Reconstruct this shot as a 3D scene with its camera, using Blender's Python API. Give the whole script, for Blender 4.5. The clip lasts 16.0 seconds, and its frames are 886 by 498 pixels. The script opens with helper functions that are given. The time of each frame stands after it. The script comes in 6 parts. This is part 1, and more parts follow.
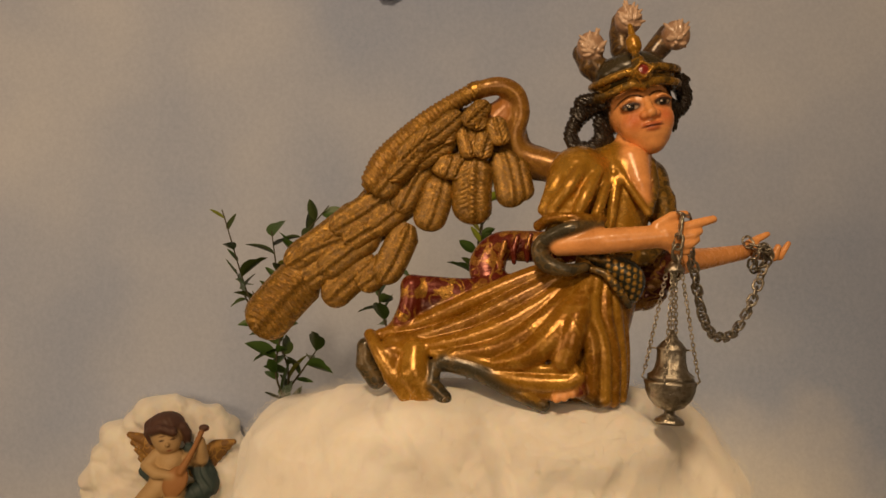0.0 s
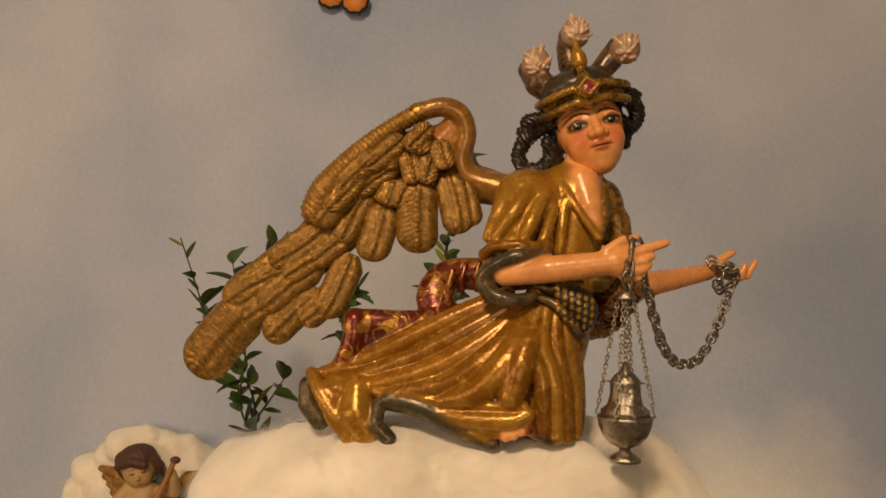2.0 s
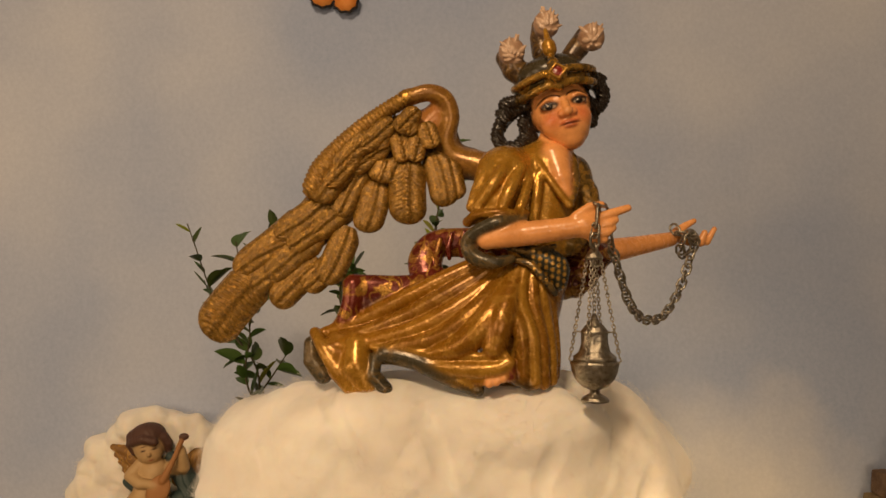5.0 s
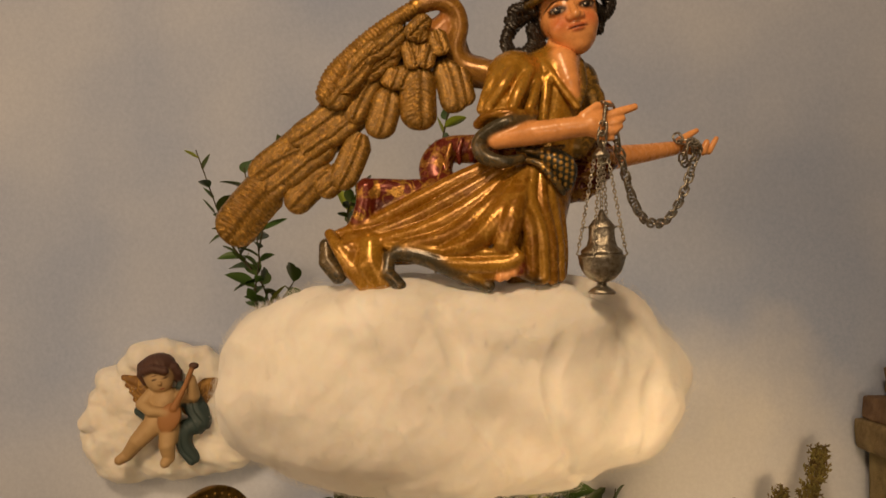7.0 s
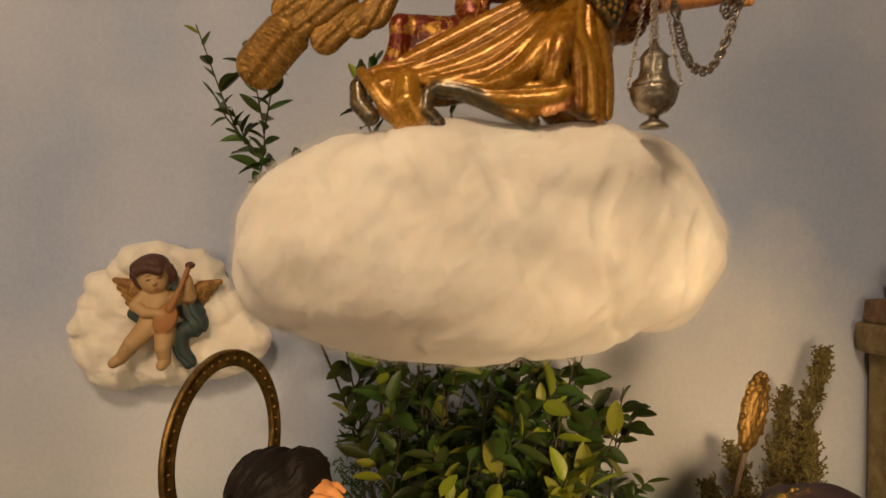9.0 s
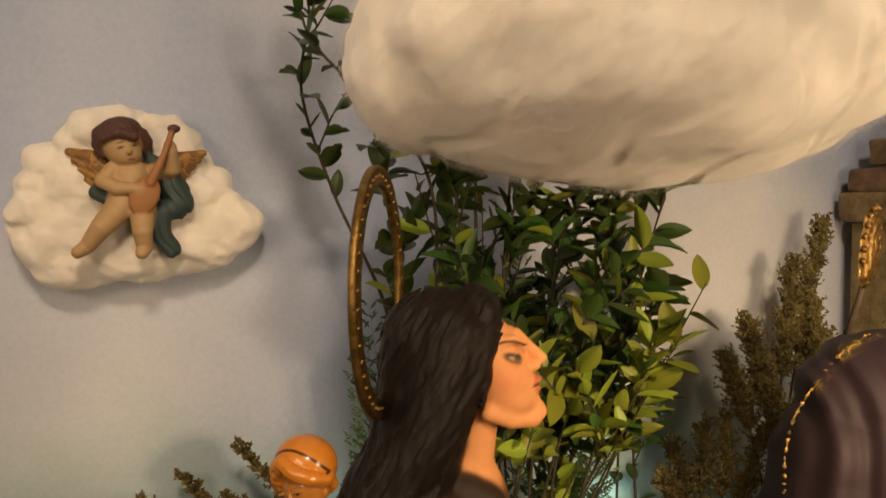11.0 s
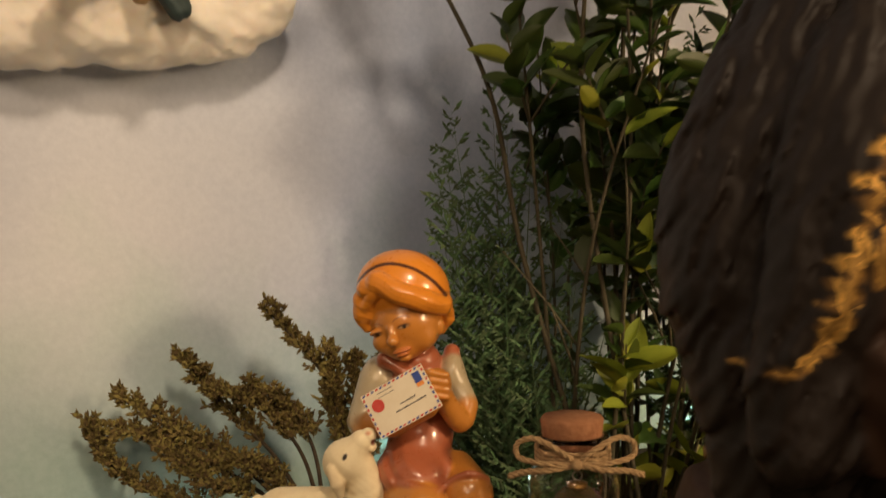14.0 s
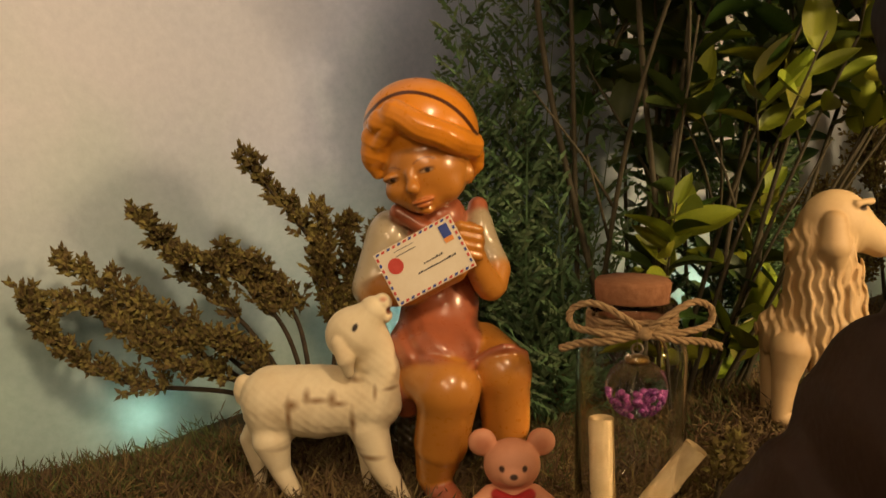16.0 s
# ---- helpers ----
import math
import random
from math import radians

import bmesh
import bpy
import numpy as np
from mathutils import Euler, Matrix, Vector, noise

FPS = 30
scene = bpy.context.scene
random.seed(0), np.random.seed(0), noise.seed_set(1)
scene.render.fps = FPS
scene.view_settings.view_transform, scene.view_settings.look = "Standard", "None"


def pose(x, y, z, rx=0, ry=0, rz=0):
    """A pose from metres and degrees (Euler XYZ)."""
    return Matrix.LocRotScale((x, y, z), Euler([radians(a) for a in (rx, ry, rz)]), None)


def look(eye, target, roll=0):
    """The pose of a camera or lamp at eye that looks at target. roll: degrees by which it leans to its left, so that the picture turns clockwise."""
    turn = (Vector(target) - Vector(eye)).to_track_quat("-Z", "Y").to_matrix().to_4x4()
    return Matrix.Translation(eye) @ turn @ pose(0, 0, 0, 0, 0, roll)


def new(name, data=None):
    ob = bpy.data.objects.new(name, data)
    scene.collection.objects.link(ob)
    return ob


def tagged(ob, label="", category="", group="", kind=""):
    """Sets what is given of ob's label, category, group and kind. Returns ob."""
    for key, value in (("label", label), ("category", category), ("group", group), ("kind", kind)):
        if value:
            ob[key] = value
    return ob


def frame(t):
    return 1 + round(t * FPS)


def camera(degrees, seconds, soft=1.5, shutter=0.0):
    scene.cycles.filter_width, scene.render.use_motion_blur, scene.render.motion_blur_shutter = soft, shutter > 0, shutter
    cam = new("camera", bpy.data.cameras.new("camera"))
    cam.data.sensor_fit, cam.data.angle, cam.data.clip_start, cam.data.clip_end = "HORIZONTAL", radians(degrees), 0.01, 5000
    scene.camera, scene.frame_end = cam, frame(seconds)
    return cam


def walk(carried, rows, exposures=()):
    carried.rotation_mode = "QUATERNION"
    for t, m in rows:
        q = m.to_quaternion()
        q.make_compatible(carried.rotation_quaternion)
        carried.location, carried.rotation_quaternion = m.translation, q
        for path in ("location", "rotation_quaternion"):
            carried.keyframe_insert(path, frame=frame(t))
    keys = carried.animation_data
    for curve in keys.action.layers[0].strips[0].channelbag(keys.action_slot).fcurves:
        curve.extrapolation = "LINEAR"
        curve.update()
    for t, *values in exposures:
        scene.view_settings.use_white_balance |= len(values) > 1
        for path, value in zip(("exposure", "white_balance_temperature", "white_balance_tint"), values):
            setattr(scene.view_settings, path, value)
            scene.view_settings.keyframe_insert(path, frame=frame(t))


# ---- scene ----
cam = camera(58.6, 16.0, shutter=0.4)
METRES, EYE, TILT, LEAN, TURN = 1.2, 0.74, 3.0, -2.9, 0.0
ROWS = [
    (0.0, 0.0, 0.0, 0.0, 0.0, 0.0, -0.0),
    (0.5, 0.0027, 0.0108, -0.0002, 0.25, 0.02, 0.28),
    (1.0, 0.0197, 0.034, -0.0025, 0.15, 0.0, 0.6),
    (1.5, 0.0266, 0.0311, 0.0058, 0.3, 0.31, 1.29),
    (2.0, 0.036, 0.0232, 0.0125, 0.51, 0.54, 1.63),
    (2.5, 0.0463, 0.0231, 0.0129, 0.6, 0.84, 1.62),
    (3.0, 0.0506, 0.0192, 0.0099, 0.82, 1.1, 1.75),
    (5.5, 0.0347, -0.0337, -0.0113, -0.22, 0.18, 2.89),
    (6.0, 0.0317, -0.0364, -0.0168, -0.39, -0.39, 2.96),
    (6.5, 0.0289, -0.0417, -0.0294, -0.5, -1.06, 3.0),
    (7.0, 0.0255, -0.0423, -0.0486, -0.46, -1.66, 2.94),
    (7.5, 0.028, -0.0413, -0.0661, -0.37, -2.23, 2.8),
    (8.0, 0.0281, -0.0437, -0.0834, -0.38, -2.83, 2.69),
    (10.5, -0.1785, 0.069, -0.1849, -12.51, -7.22, 3.1),
    (11.0, -0.2236, 0.0982, -0.2058, -16.25, -8.39, 2.99),
    (11.5, -0.2714, 0.127, -0.235, -19.61, -9.27, 3.02),
    (12.0, -0.3113, 0.1666, -0.2716, -22.57, -9.27, 3.48),
    (12.5, -0.3254, 0.2073, -0.3082, -24.26, -7.0, 4.12),
    (13.0, -0.302, 0.2456, -0.3488, -22.81, -3.96, 3.55),
    (13.5, -0.3209, 0.2728, -0.386, -23.02, -3.39, 2.82),
    (14.0, -0.3451, 0.3298, -0.4169, -26.06, -4.68, 3.0),
    (14.5, -0.3517, 0.3716, -0.4321, -27.94, -6.87, 2.42),
    (15.0, -0.35, 0.3944, -0.4414, -28.91, -8.67, 2.1),
    (15.5, -0.3501, 0.4074, -0.4482, -29.67, -10.05, 1.81),
    (16.0, -0.3494, 0.4192, -0.4574, -30.36, -11.56, 1.58),
]
EXPOSURES = ((0.0, -0.15, 6750, 10), (3.0, 0.05, 6650, 10), (5.5, -0.03, 6650, 10), (8.0, -0.06, 6600, 10), (10.5, 0.08, 6050, 10), (12.0, 0.36, 5850, 10), (14.0, 0.42, 6000, 10), (16.0, 0.42, 6600, 10))
walk(cam, [(t, pose(0, 0, EYE, TILT, LEAN, TURN) @ pose(METRES * x, METRES * y, METRES * z, 90 + pitch, roll, yaw)) for t, x, y, z, yaw, pitch, roll in ROWS], EXPOSURES)

# ---- light ----
world = bpy.data.worlds.new("room_air")
scene.world = world
world.use_nodes = True
world.node_tree.nodes["Background"].inputs[0].default_value = (1.0, 0.78, 0.55, 1)
world.node_tree.nodes["Background"].inputs[1].default_value = 0.035


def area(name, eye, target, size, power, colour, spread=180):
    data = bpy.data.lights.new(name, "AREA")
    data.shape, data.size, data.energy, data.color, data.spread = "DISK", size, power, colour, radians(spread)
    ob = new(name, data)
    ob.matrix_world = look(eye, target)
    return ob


area("ceiling_lamp", (-0.32, -0.85, 1.75), (0.0, 0.8, 0.6), 0.26, 20.0, (1.0, 0.70, 0.42))
# unseen broad fill added in front, mainly for the cloud's underside
area("room_lamp", (0.35, -1.7, 0.75), (0.0, 0.8, 0.4), 0.8, 6.5, (1.0, 0.73, 0.48))
area("corner_lamp", (-1.1, -0.7, 0.95), (0.1, 0.8, 0.6), 0.35, 3.8, (1.0, 0.70, 0.44))
# unseen fill added at the right to brighten dog, leaves and woman's face
area("side_spot", (0.32, 0.10, 0.44), (0.18, 1.0, 0.14), 0.12, 1.35, (1.0, 0.67, 0.35), 85)
# unseen fill added at the left to lift lamb, child and cherub
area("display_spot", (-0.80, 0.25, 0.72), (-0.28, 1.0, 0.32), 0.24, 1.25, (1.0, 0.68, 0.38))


def garland_bulb(place, power):
    """One pale green bulb of the string of lights along the wall's foot."""
    data = bpy.data.lights.new("garland_bulb", "POINT")
    data.energy, data.color, data.shadow_soft_size = power, (0.75, 1.0, 0.80), 0.006
    new("garland_bulb", data).location = place


for place, power in (((-0.305, 1.100, 0.004), 0.014), ((-0.115, 1.095, 0.06), 0.018), ((0.26, 1.095, 0.04), 0.03)):
    garland_bulb(place, power)


# ---- materials ----
def nodes_of(name):
    m = bpy.data.materials.new(name)
    m.use_nodes = True
    return m, m.node_tree.nodes, m.node_tree.links, m.node_tree.nodes["Principled BSDF"]


def noise_node(n, l, scale, detail=4, rough=0.55, coord="Object", stretch=None):
    tc = n.new("ShaderNodeTexCoord")
    out = tc.outputs[coord]
    if stretch:
        mp = n.new("ShaderNodeMapping")
        mp.inputs["Scale"].default_value = stretch
        l.new(out, mp.inputs[0])
        out = mp.outputs[0]
    tx = n.new("ShaderNodeTexNoise")
    tx.inputs["Scale"].default_value, tx.inputs["Detail"].default_value, tx.inputs["Roughness"].default_value = scale, detail, rough
    l.new(out, tx.inputs["Vector"])
    return tx.outputs["Fac"]


def ramp(n, l, fac, *stops):
    r = n.new("ShaderNodeValToRGB")
    e = r.color_ramp.elements
    while len(e) < len(stops):
        e.new(0.5)
    for el, (p, c) in zip(e, stops):
        el.position, el.color = p, (*c, 1) if len(c) == 3 else c
    l.new(fac, r.inputs[0])
    return r.outputs[0]


def bump(n, l, p, fac, strength, dist):
    b = n.new("ShaderNodeBump")
    b.inputs["Strength"].default_value, b.inputs["Distance"].default_value = strength, dist
    l.new(fac, b.inputs["Height"])
    l.new(b.outputs[0], p.inputs["Normal"])
    return b


def mix(n, l, fac, a, b, mode="MIX"):
    x = n.new("ShaderNodeMix")
    x.data_type, x.blend_type = "RGBA", mode
    for sock, v in ((x.inputs[0], fac), (x.inputs[6], a), (x.inputs[7], b)):
        if isinstance(v, bpy.types.NodeSocket):
            l.new(v, sock)
        elif isinstance(v, (int, float)):
            sock.default_value = v
        else:
            sock.default_value = (*v, 1)
    return x.outputs[2]


def maths(n, l, op, a, b=0.0):
    x = n.new("ShaderNodeMath")
    x.operation = op
    for sock, v in zip(x.inputs, (a, b)):
        if isinstance(v, bpy.types.NodeSocket):
            l.new(v, sock)
        else:
            sock.default_value = v
    return x.outputs[0]


def plain(name, a, b, scale=60, rough=0.6, metal=0.0, relief=0.3, depth=0.001, fine=400, stretch=None, vary=0.0, sheen=0.0, coat=0.0):
    """Two tones in soft patches with a fine grain."""
    m, n, l, p = nodes_of(name)
    big = noise_node(n, l, scale, 5, 0.6, stretch=stretch)
    small = noise_node(n, l, fine, 3, 0.6, stretch=stretch)
    col = ramp(n, l, maths(n, l, "ADD", maths(n, l, "MULTIPLY", big, 0.75), maths(n, l, "MULTIPLY", small, 0.25)), (0.35, a), (0.65, b))
    if vary:
        info = n.new("ShaderNodeObjectInfo")
        geo = n.new("ShaderNodeNewGeometry")
        rnd = maths(n, l, "FRACT", maths(n, l, "ADD", info.outputs["Random"], geo.outputs["Random Per Island"]))
        hs = n.new("ShaderNodeHueSaturation")
        l.new(maths(n, l, "ADD", maths(n, l, "MULTIPLY", rnd, vary), 1 - vary / 2), hs.inputs["Value"])
        l.new(maths(n, l, "ADD", maths(n, l, "MULTIPLY", rnd, 0.05), 0.475), hs.inputs["Hue"])
        l.new(col, hs.inputs["Color"])
        col = hs.outputs[0]
    l.new(col, p.inputs["Base Color"])
    p.inputs["Roughness"].default_value, p.inputs["Metallic"].default_value = rough, metal
    p.inputs["Sheen Weight"].default_value = sheen
    p.inputs["Coat Weight"].default_value = coat
    p.inputs["Coat Roughness"].default_value = 0.15
    if relief:
        bump(n, l, p, maths(n, l, "ADD", big, small), relief, depth)
    return m


def statue_paint(name, rough, gold, scroll=55.0, width=0.035, dots=0.8, coat=0.0, shine=0.5, relief=0.25, grain=260, wear=(0.5, 0.4, 0.3), full=0.31, leaf=0.0):
    """Painted statue: the paint layer gives the colour; its alpha says how richly it is gilded with scrolls."""
    m, n, l, p = nodes_of(name)
    at = n.new("ShaderNodeAttribute")
    at.attribute_name = "paint"
    warp = noise_node(n, l, scroll, 1.5, 0.4)
    line = maths(n, l, "LESS_THAN", maths(n, l, "ABSOLUTE", maths(n, l, "SUBTRACT", warp, 0.5)), width)
    spots = maths(n, l, "GREATER_THAN", noise_node(n, l, scroll * 1.7, 0.5, 0.3), 0.58)
    curl = noise_node(n, l, scroll * 1.9, 0.6, 0.3)
    curl = maths(n, l, "LESS_THAN", maths(n, l, "ABSOLUTE", maths(n, l, "SUBTRACT", curl, 0.55)), width * 1.5)
    line = maths(n, l, "MAXIMUM", line, maths(n, l, "MULTIPLY", curl, 0.9))
    gate = ramp(n, l, noise_node(n, l, scroll * 0.9, 1, 0.3), (0.38, (0, 0, 0)), (0.45, (1, 1, 1)))
    line = maths(n, l, "MULTIPLY", line, gate)
    pattern = maths(n, l, "MAXIMUM", line, maths(n, l, "MULTIPLY", spots, dots))
    worn = ramp(n, l, noise_node(n, l, scroll * 3, 4, 0.7), (0.35, (0.25, 0.25, 0.25)), (0.55, (1, 1, 1)))
    rubbed = ramp(n, l, noise_node(n, l, scroll * 5, 5, 0.75), (0.40, (0.25, 0.25, 0.25)), (0.62, (1, 1, 1)))
    gild = maths(n, l, "MULTIPLY", maths(n, l, "MULTIPLY", pattern, worn), at.outputs["Alpha"])
    solid = maths(n, l, "GREATER_THAN", at.outputs["Alpha"], 1.2)
    gild = maths(n, l, "MINIMUM", maths(n, l, "MAXIMUM", maths(n, l, "MULTIPLY", gild, maths(n, l, "SUBTRACT", 1.0, solid)), maths(n, l, "MULTIPLY", maths(n, l, "MULTIPLY", solid, rubbed), full)), 1.0)
    patch = noise_node(n, l, 38, 6, 0.65)
    base = mix(n, l, ramp(n, l, patch, (0.42, (0, 0, 0)), (0.75, (0.55, 0.55, 0.55))), at.outputs["Color"], mix(n, l, 1.0, at.outputs["Color"], wear, "MULTIPLY"))
    l.new(mix(n, l, gild, base, gold), p.inputs["Base Color"])
    under = maths(n, l, "MULTIPLY", maths(n, l, "MINIMUM", maths(n, l, "MULTIPLY", at.outputs["Alpha"], 2.5), 1.0), leaf)
    l.new(maths(n, l, "MAXIMUM", maths(n, l, "MULTIPLY", gild, 0.9), under), p.inputs["Metallic"])
    fine = noise_node(n, l, grain, 4, 0.6)
    l.new(maths(n, l, "ADD", maths(n, l, "MULTIPLY", fine, 0.25), rough - 0.12), p.inputs["Roughness"])
    p.inputs["Specular IOR Level"].default_value = shine
    p.inputs["Coat Weight"].default_value, p.inputs["Coat Roughness"].default_value = coat, 0.12
    rough_leaf = maths(n, l, "MULTIPLY", fine, maths(n, l, "ADD", maths(n, l, "MULTIPLY", gild, 0.35), 0.65))
    bump(n, l, p, maths(n, l, "ADD", rough_leaf, maths(n, l, "MULTIPLY", gild, 0.6)), relief, 0.0008)
    return m


def cotton_wool():
    m, n, l, p = nodes_of("cotton_wool")
    big = noise_node(n, l, 18, 6, 0.65)
    fib = noise_node(n, l, 160, 8, 0.8)
    l.new(ramp(n, l, big, (0.3, (0.80, 0.75, 0.67)), (0.7, (0.90, 0.87, 0.80))), p.inputs["Base Color"])
    p.inputs["Roughness"].default_value, p.inputs["Sheen Weight"].default_value = 1.0, 0.4
    p.inputs["Specular IOR Level"].default_value = 0.05
    p.inputs["Subsurface Weight"].default_value = 0.6
    p.inputs["Subsurface Radius"].default_value = (0.020, 0.017, 0.013)
    bump(n, l, p, maths(n, l, "ADD", big, maths(n, l, "MULTIPLY", fib, 0.6)), 0.14, 0.003)
    return m


def sky_wall():
    """Wall painted as a sky: lilac blue with drifts of white, sea green towards its foot, some light painted in."""
    m, n, l, p = nodes_of("painted_sky")
    tc = n.new("ShaderNodeTexCoord")
    sep = n.new("ShaderNodeSeparateXYZ")
    l.new(tc.outputs["Object"], sep.inputs[0])
    drift = noise_node(n, l, 2.2, 3, 0.45)
    cloud = ramp(n, l, drift, (0.40, (0, 0, 0)), (0.75, (1, 1, 1)))
    col = mix(n, l, cloud, (0.34, 0.43, 0.66), (0.66, 0.70, 0.80))
    # pale cloud patches; the right one is whitened further to carry brighter light
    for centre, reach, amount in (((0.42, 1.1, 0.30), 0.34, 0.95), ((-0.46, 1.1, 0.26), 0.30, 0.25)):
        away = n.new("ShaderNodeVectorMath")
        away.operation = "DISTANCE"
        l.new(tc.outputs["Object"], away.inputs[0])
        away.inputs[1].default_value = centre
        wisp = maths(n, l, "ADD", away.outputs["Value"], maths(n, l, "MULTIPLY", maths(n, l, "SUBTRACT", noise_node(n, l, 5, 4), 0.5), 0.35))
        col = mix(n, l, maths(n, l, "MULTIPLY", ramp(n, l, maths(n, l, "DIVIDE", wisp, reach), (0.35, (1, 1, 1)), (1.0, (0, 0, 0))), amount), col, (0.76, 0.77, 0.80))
    # sea green at the foot; its tint includes the green bulbs' glow
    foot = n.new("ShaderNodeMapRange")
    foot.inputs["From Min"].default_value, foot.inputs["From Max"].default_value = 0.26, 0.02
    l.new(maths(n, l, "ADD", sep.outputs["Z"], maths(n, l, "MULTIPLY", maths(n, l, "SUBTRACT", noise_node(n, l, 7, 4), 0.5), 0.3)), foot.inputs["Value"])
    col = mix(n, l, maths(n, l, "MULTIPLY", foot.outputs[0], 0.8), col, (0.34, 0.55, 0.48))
    grain = noise_node(n, l, 160, 5, 0.7)
    col = mix(n, l, 0.12, col, ramp(n, l, grain, (0.3, (0.2, 0.2, 0.2)), (0.7, (0.8, 0.8, 0.8))))
    l.new(col, p.inputs["Base Color"])
    p.inputs["Roughness"].default_value = 0.75
    bump(n, l, p, maths(n, l, "ADD", grain, noise_node(n, l, 22, 3)), 0.12, 0.002)
    return m


def clear_glass(name, colour=(1, 1, 1)):
    m, n, l, p = nodes_of(name)
    p.inputs["Base Color"].default_value = (*colour, 1)
    p.inputs["Transmission Weight"].default_value, p.inputs["Roughness"].default_value, p.inputs["IOR"].default_value = 1.0, 0.02, 1.3
    return m


GOLD = (0.78, 0.46, 0.11)
M_WALL = sky_wall()
M_ROOM = plain("plain_room_paint", (0.42, 0.38, 0.33), (0.5, 0.46, 0.4), 3, 0.9)
M_SOIL = plain("moss_soil", (0.035, 0.032, 0.014), (0.10, 0.075, 0.035), 40, 0.95, relief=0.8, depth=0.004, fine=250)
M_MOSS = plain("moss", (0.075, 0.048, 0.020), (0.17, 0.115, 0.045), 30, 0.9, relief=0, vary=0.9)
M_GRASS = plain("green_moss", (0.04, 0.06, 0.014), (0.11, 0.115, 0.03), 30, 0.85, relief=0, vary=0.9)
M_CURL = plain("curled_moss_brown", (0.09, 0.055, 0.022), (0.24, 0.155, 0.06), 40, 0.9, relief=0, vary=0.9)
M_COTTON = cotton_wool()
M_ANGEL = statue_paint("gilded_statue_paint", 0.26, (0.55, 0.30, 0.05), 58, 0.026, 0.85, relief=0.5, wear=(0.34, 0.24, 0.14), full=0.75, leaf=0.34)
M_WOMAN = statue_paint("dark_robe_paint", 0.58, GOLD, 46, 0.026, 0.0, shine=0.28, relief=0.2, wear=(0.75, 0.7, 0.65), full=0.42)
M_GIRL = statue_paint("glazed_figurine_paint", 0.30, GOLD, 55, 0.03, coat=0.5, relief=0.08, wear=(0.82, 0.72, 0.6))
M_RESIN = statue_paint("matt_figurine_paint", 0.6, GOLD, 55, 0.03, relief=0.25, wear=(0.72, 0.6, 0.45))
M_LEAF = plain("leaf_green", (0.024, 0.05, 0.009), (0.06, 0.10, 0.016), 70, 0.42, relief=0.15, vary=0.8)
M_LEAF_YOUNG = plain("leaf_young", (0.15, 0.20, 0.015), (0.27, 0.30, 0.025), 70, 0.42, relief=0.15, vary=0.6)
M_STEM = plain("stem_bark", (0.035, 0.03, 0.015), (0.07, 0.06, 0.03), 90, 0.8)
M_FERN = plain("cypress_green", (0.036, 0.075, 0.028), (0.085, 0.150, 0.055), 60, 0.7, relief=0, vary=0.7)
M_DRY = plain("dried_bloom", (0.09, 0.066, 0.018), (0.23, 0.18, 0.055), 60, 0.9, relief=0, vary=0.9)
M_DRYSTEM = plain("dried_stem", (0.03, 0.022, 0.012), (0.07, 0.05, 0.025), 90, 0.85)
M_STEEL = plain("worn_silver", (0.24, 0.21, 0.165), (0.52, 0.48, 0.40), 260, 0.34, 1.0, 0.6)
M_GILT = plain("old_gilt", (0.11, 0.065, 0.016), (0.36, 0.22, 0.06), 110, 0.40, 0.85, 0.6)
M_GLASS = clear_glass("clear_glass")
M_CORK = plain("cork", (0.30, 0.13, 0.06), (0.42, 0.20, 0.10), 160, 0.9, relief=0.6)
M_TWINE = plain("jute_twine", (0.34, 0.22, 0.11), (0.52, 0.37, 0.20), 300, 0.95, relief=0.6)
M_PAPER = plain("parchment", (0.55, 0.42, 0.22), (0.68, 0.55, 0.32), 80, 0.9, relief=0.2)
M_WHITE = plain("envelope_paper", (0.74, 0.66, 0.50), (0.80, 0.73, 0.58), 80, 0.85, relief=0.1)
M_RED = plain("red_print", (0.50, 0.05, 0.04), (0.60, 0.09, 0.07), 90, 0.8, relief=0)
M_BLUE = plain("blue_print", (0.03, 0.06, 0.28), (0.05, 0.09, 0.36), 90, 0.8, relief=0)
M_INK = plain("ink", (0.02, 0.02, 0.025), (0.04, 0.04, 0.05), 90, 0.8, relief=0)
M_BEAD = plain("purple_beads", (0.14, 0.025, 0.13), (0.30, 0.07, 0.27), 300, 0.3, relief=0, vary=0.5)
M_STONE = plain("cork_stone", (0.15, 0.095, 0.045), (0.34, 0.24, 0.12), 45, 0.9, relief=0.9, depth=0.004, vary=0.4)
M_ORANGE = plain("orange_petal", (0.65, 0.20, 0.03), (0.80, 0.34, 0.08), 60, 0.7, relief=0.2)
M_WOOD = plain("dark_post_wood", (0.05, 0.035, 0.02), (0.10, 0.07, 0.04), 40, 0.8, stretch=(1, 1, 0.1))


# ---- building helpers ----
def thing(name, bm_or_mesh, material, m=None, label="", category="", kind="", group=""):
    if isinstance(bm_or_mesh, bmesh.types.BMesh):
        me = bpy.data.meshes.new(name)
        bm_or_mesh.to_mesh(me)
        bm_or_mesh.free()
        me.shade_smooth()
    else:
        me = bm_or_mesh
    if material and not me.materials:
        me.materials.append(material)
    ob = new(name, me)
    if m is not None:
        ob.matrix_world = m
    return tagged(ob, label, category, group, kind)


def part(name, bm, material, parent, label="", m=None, kind=""):
    ob = thing(name, bm, material, label=label, kind=kind)
    ob.parent = parent
    if m is not None:
        ob.matrix_local = m
    return ob


def empty(name, m, label, category, group=""):
    ob = new(name)
    ob.matrix_world = m
    ob.empty_display_size = 0.01
    return tagged(ob, label, category, group)


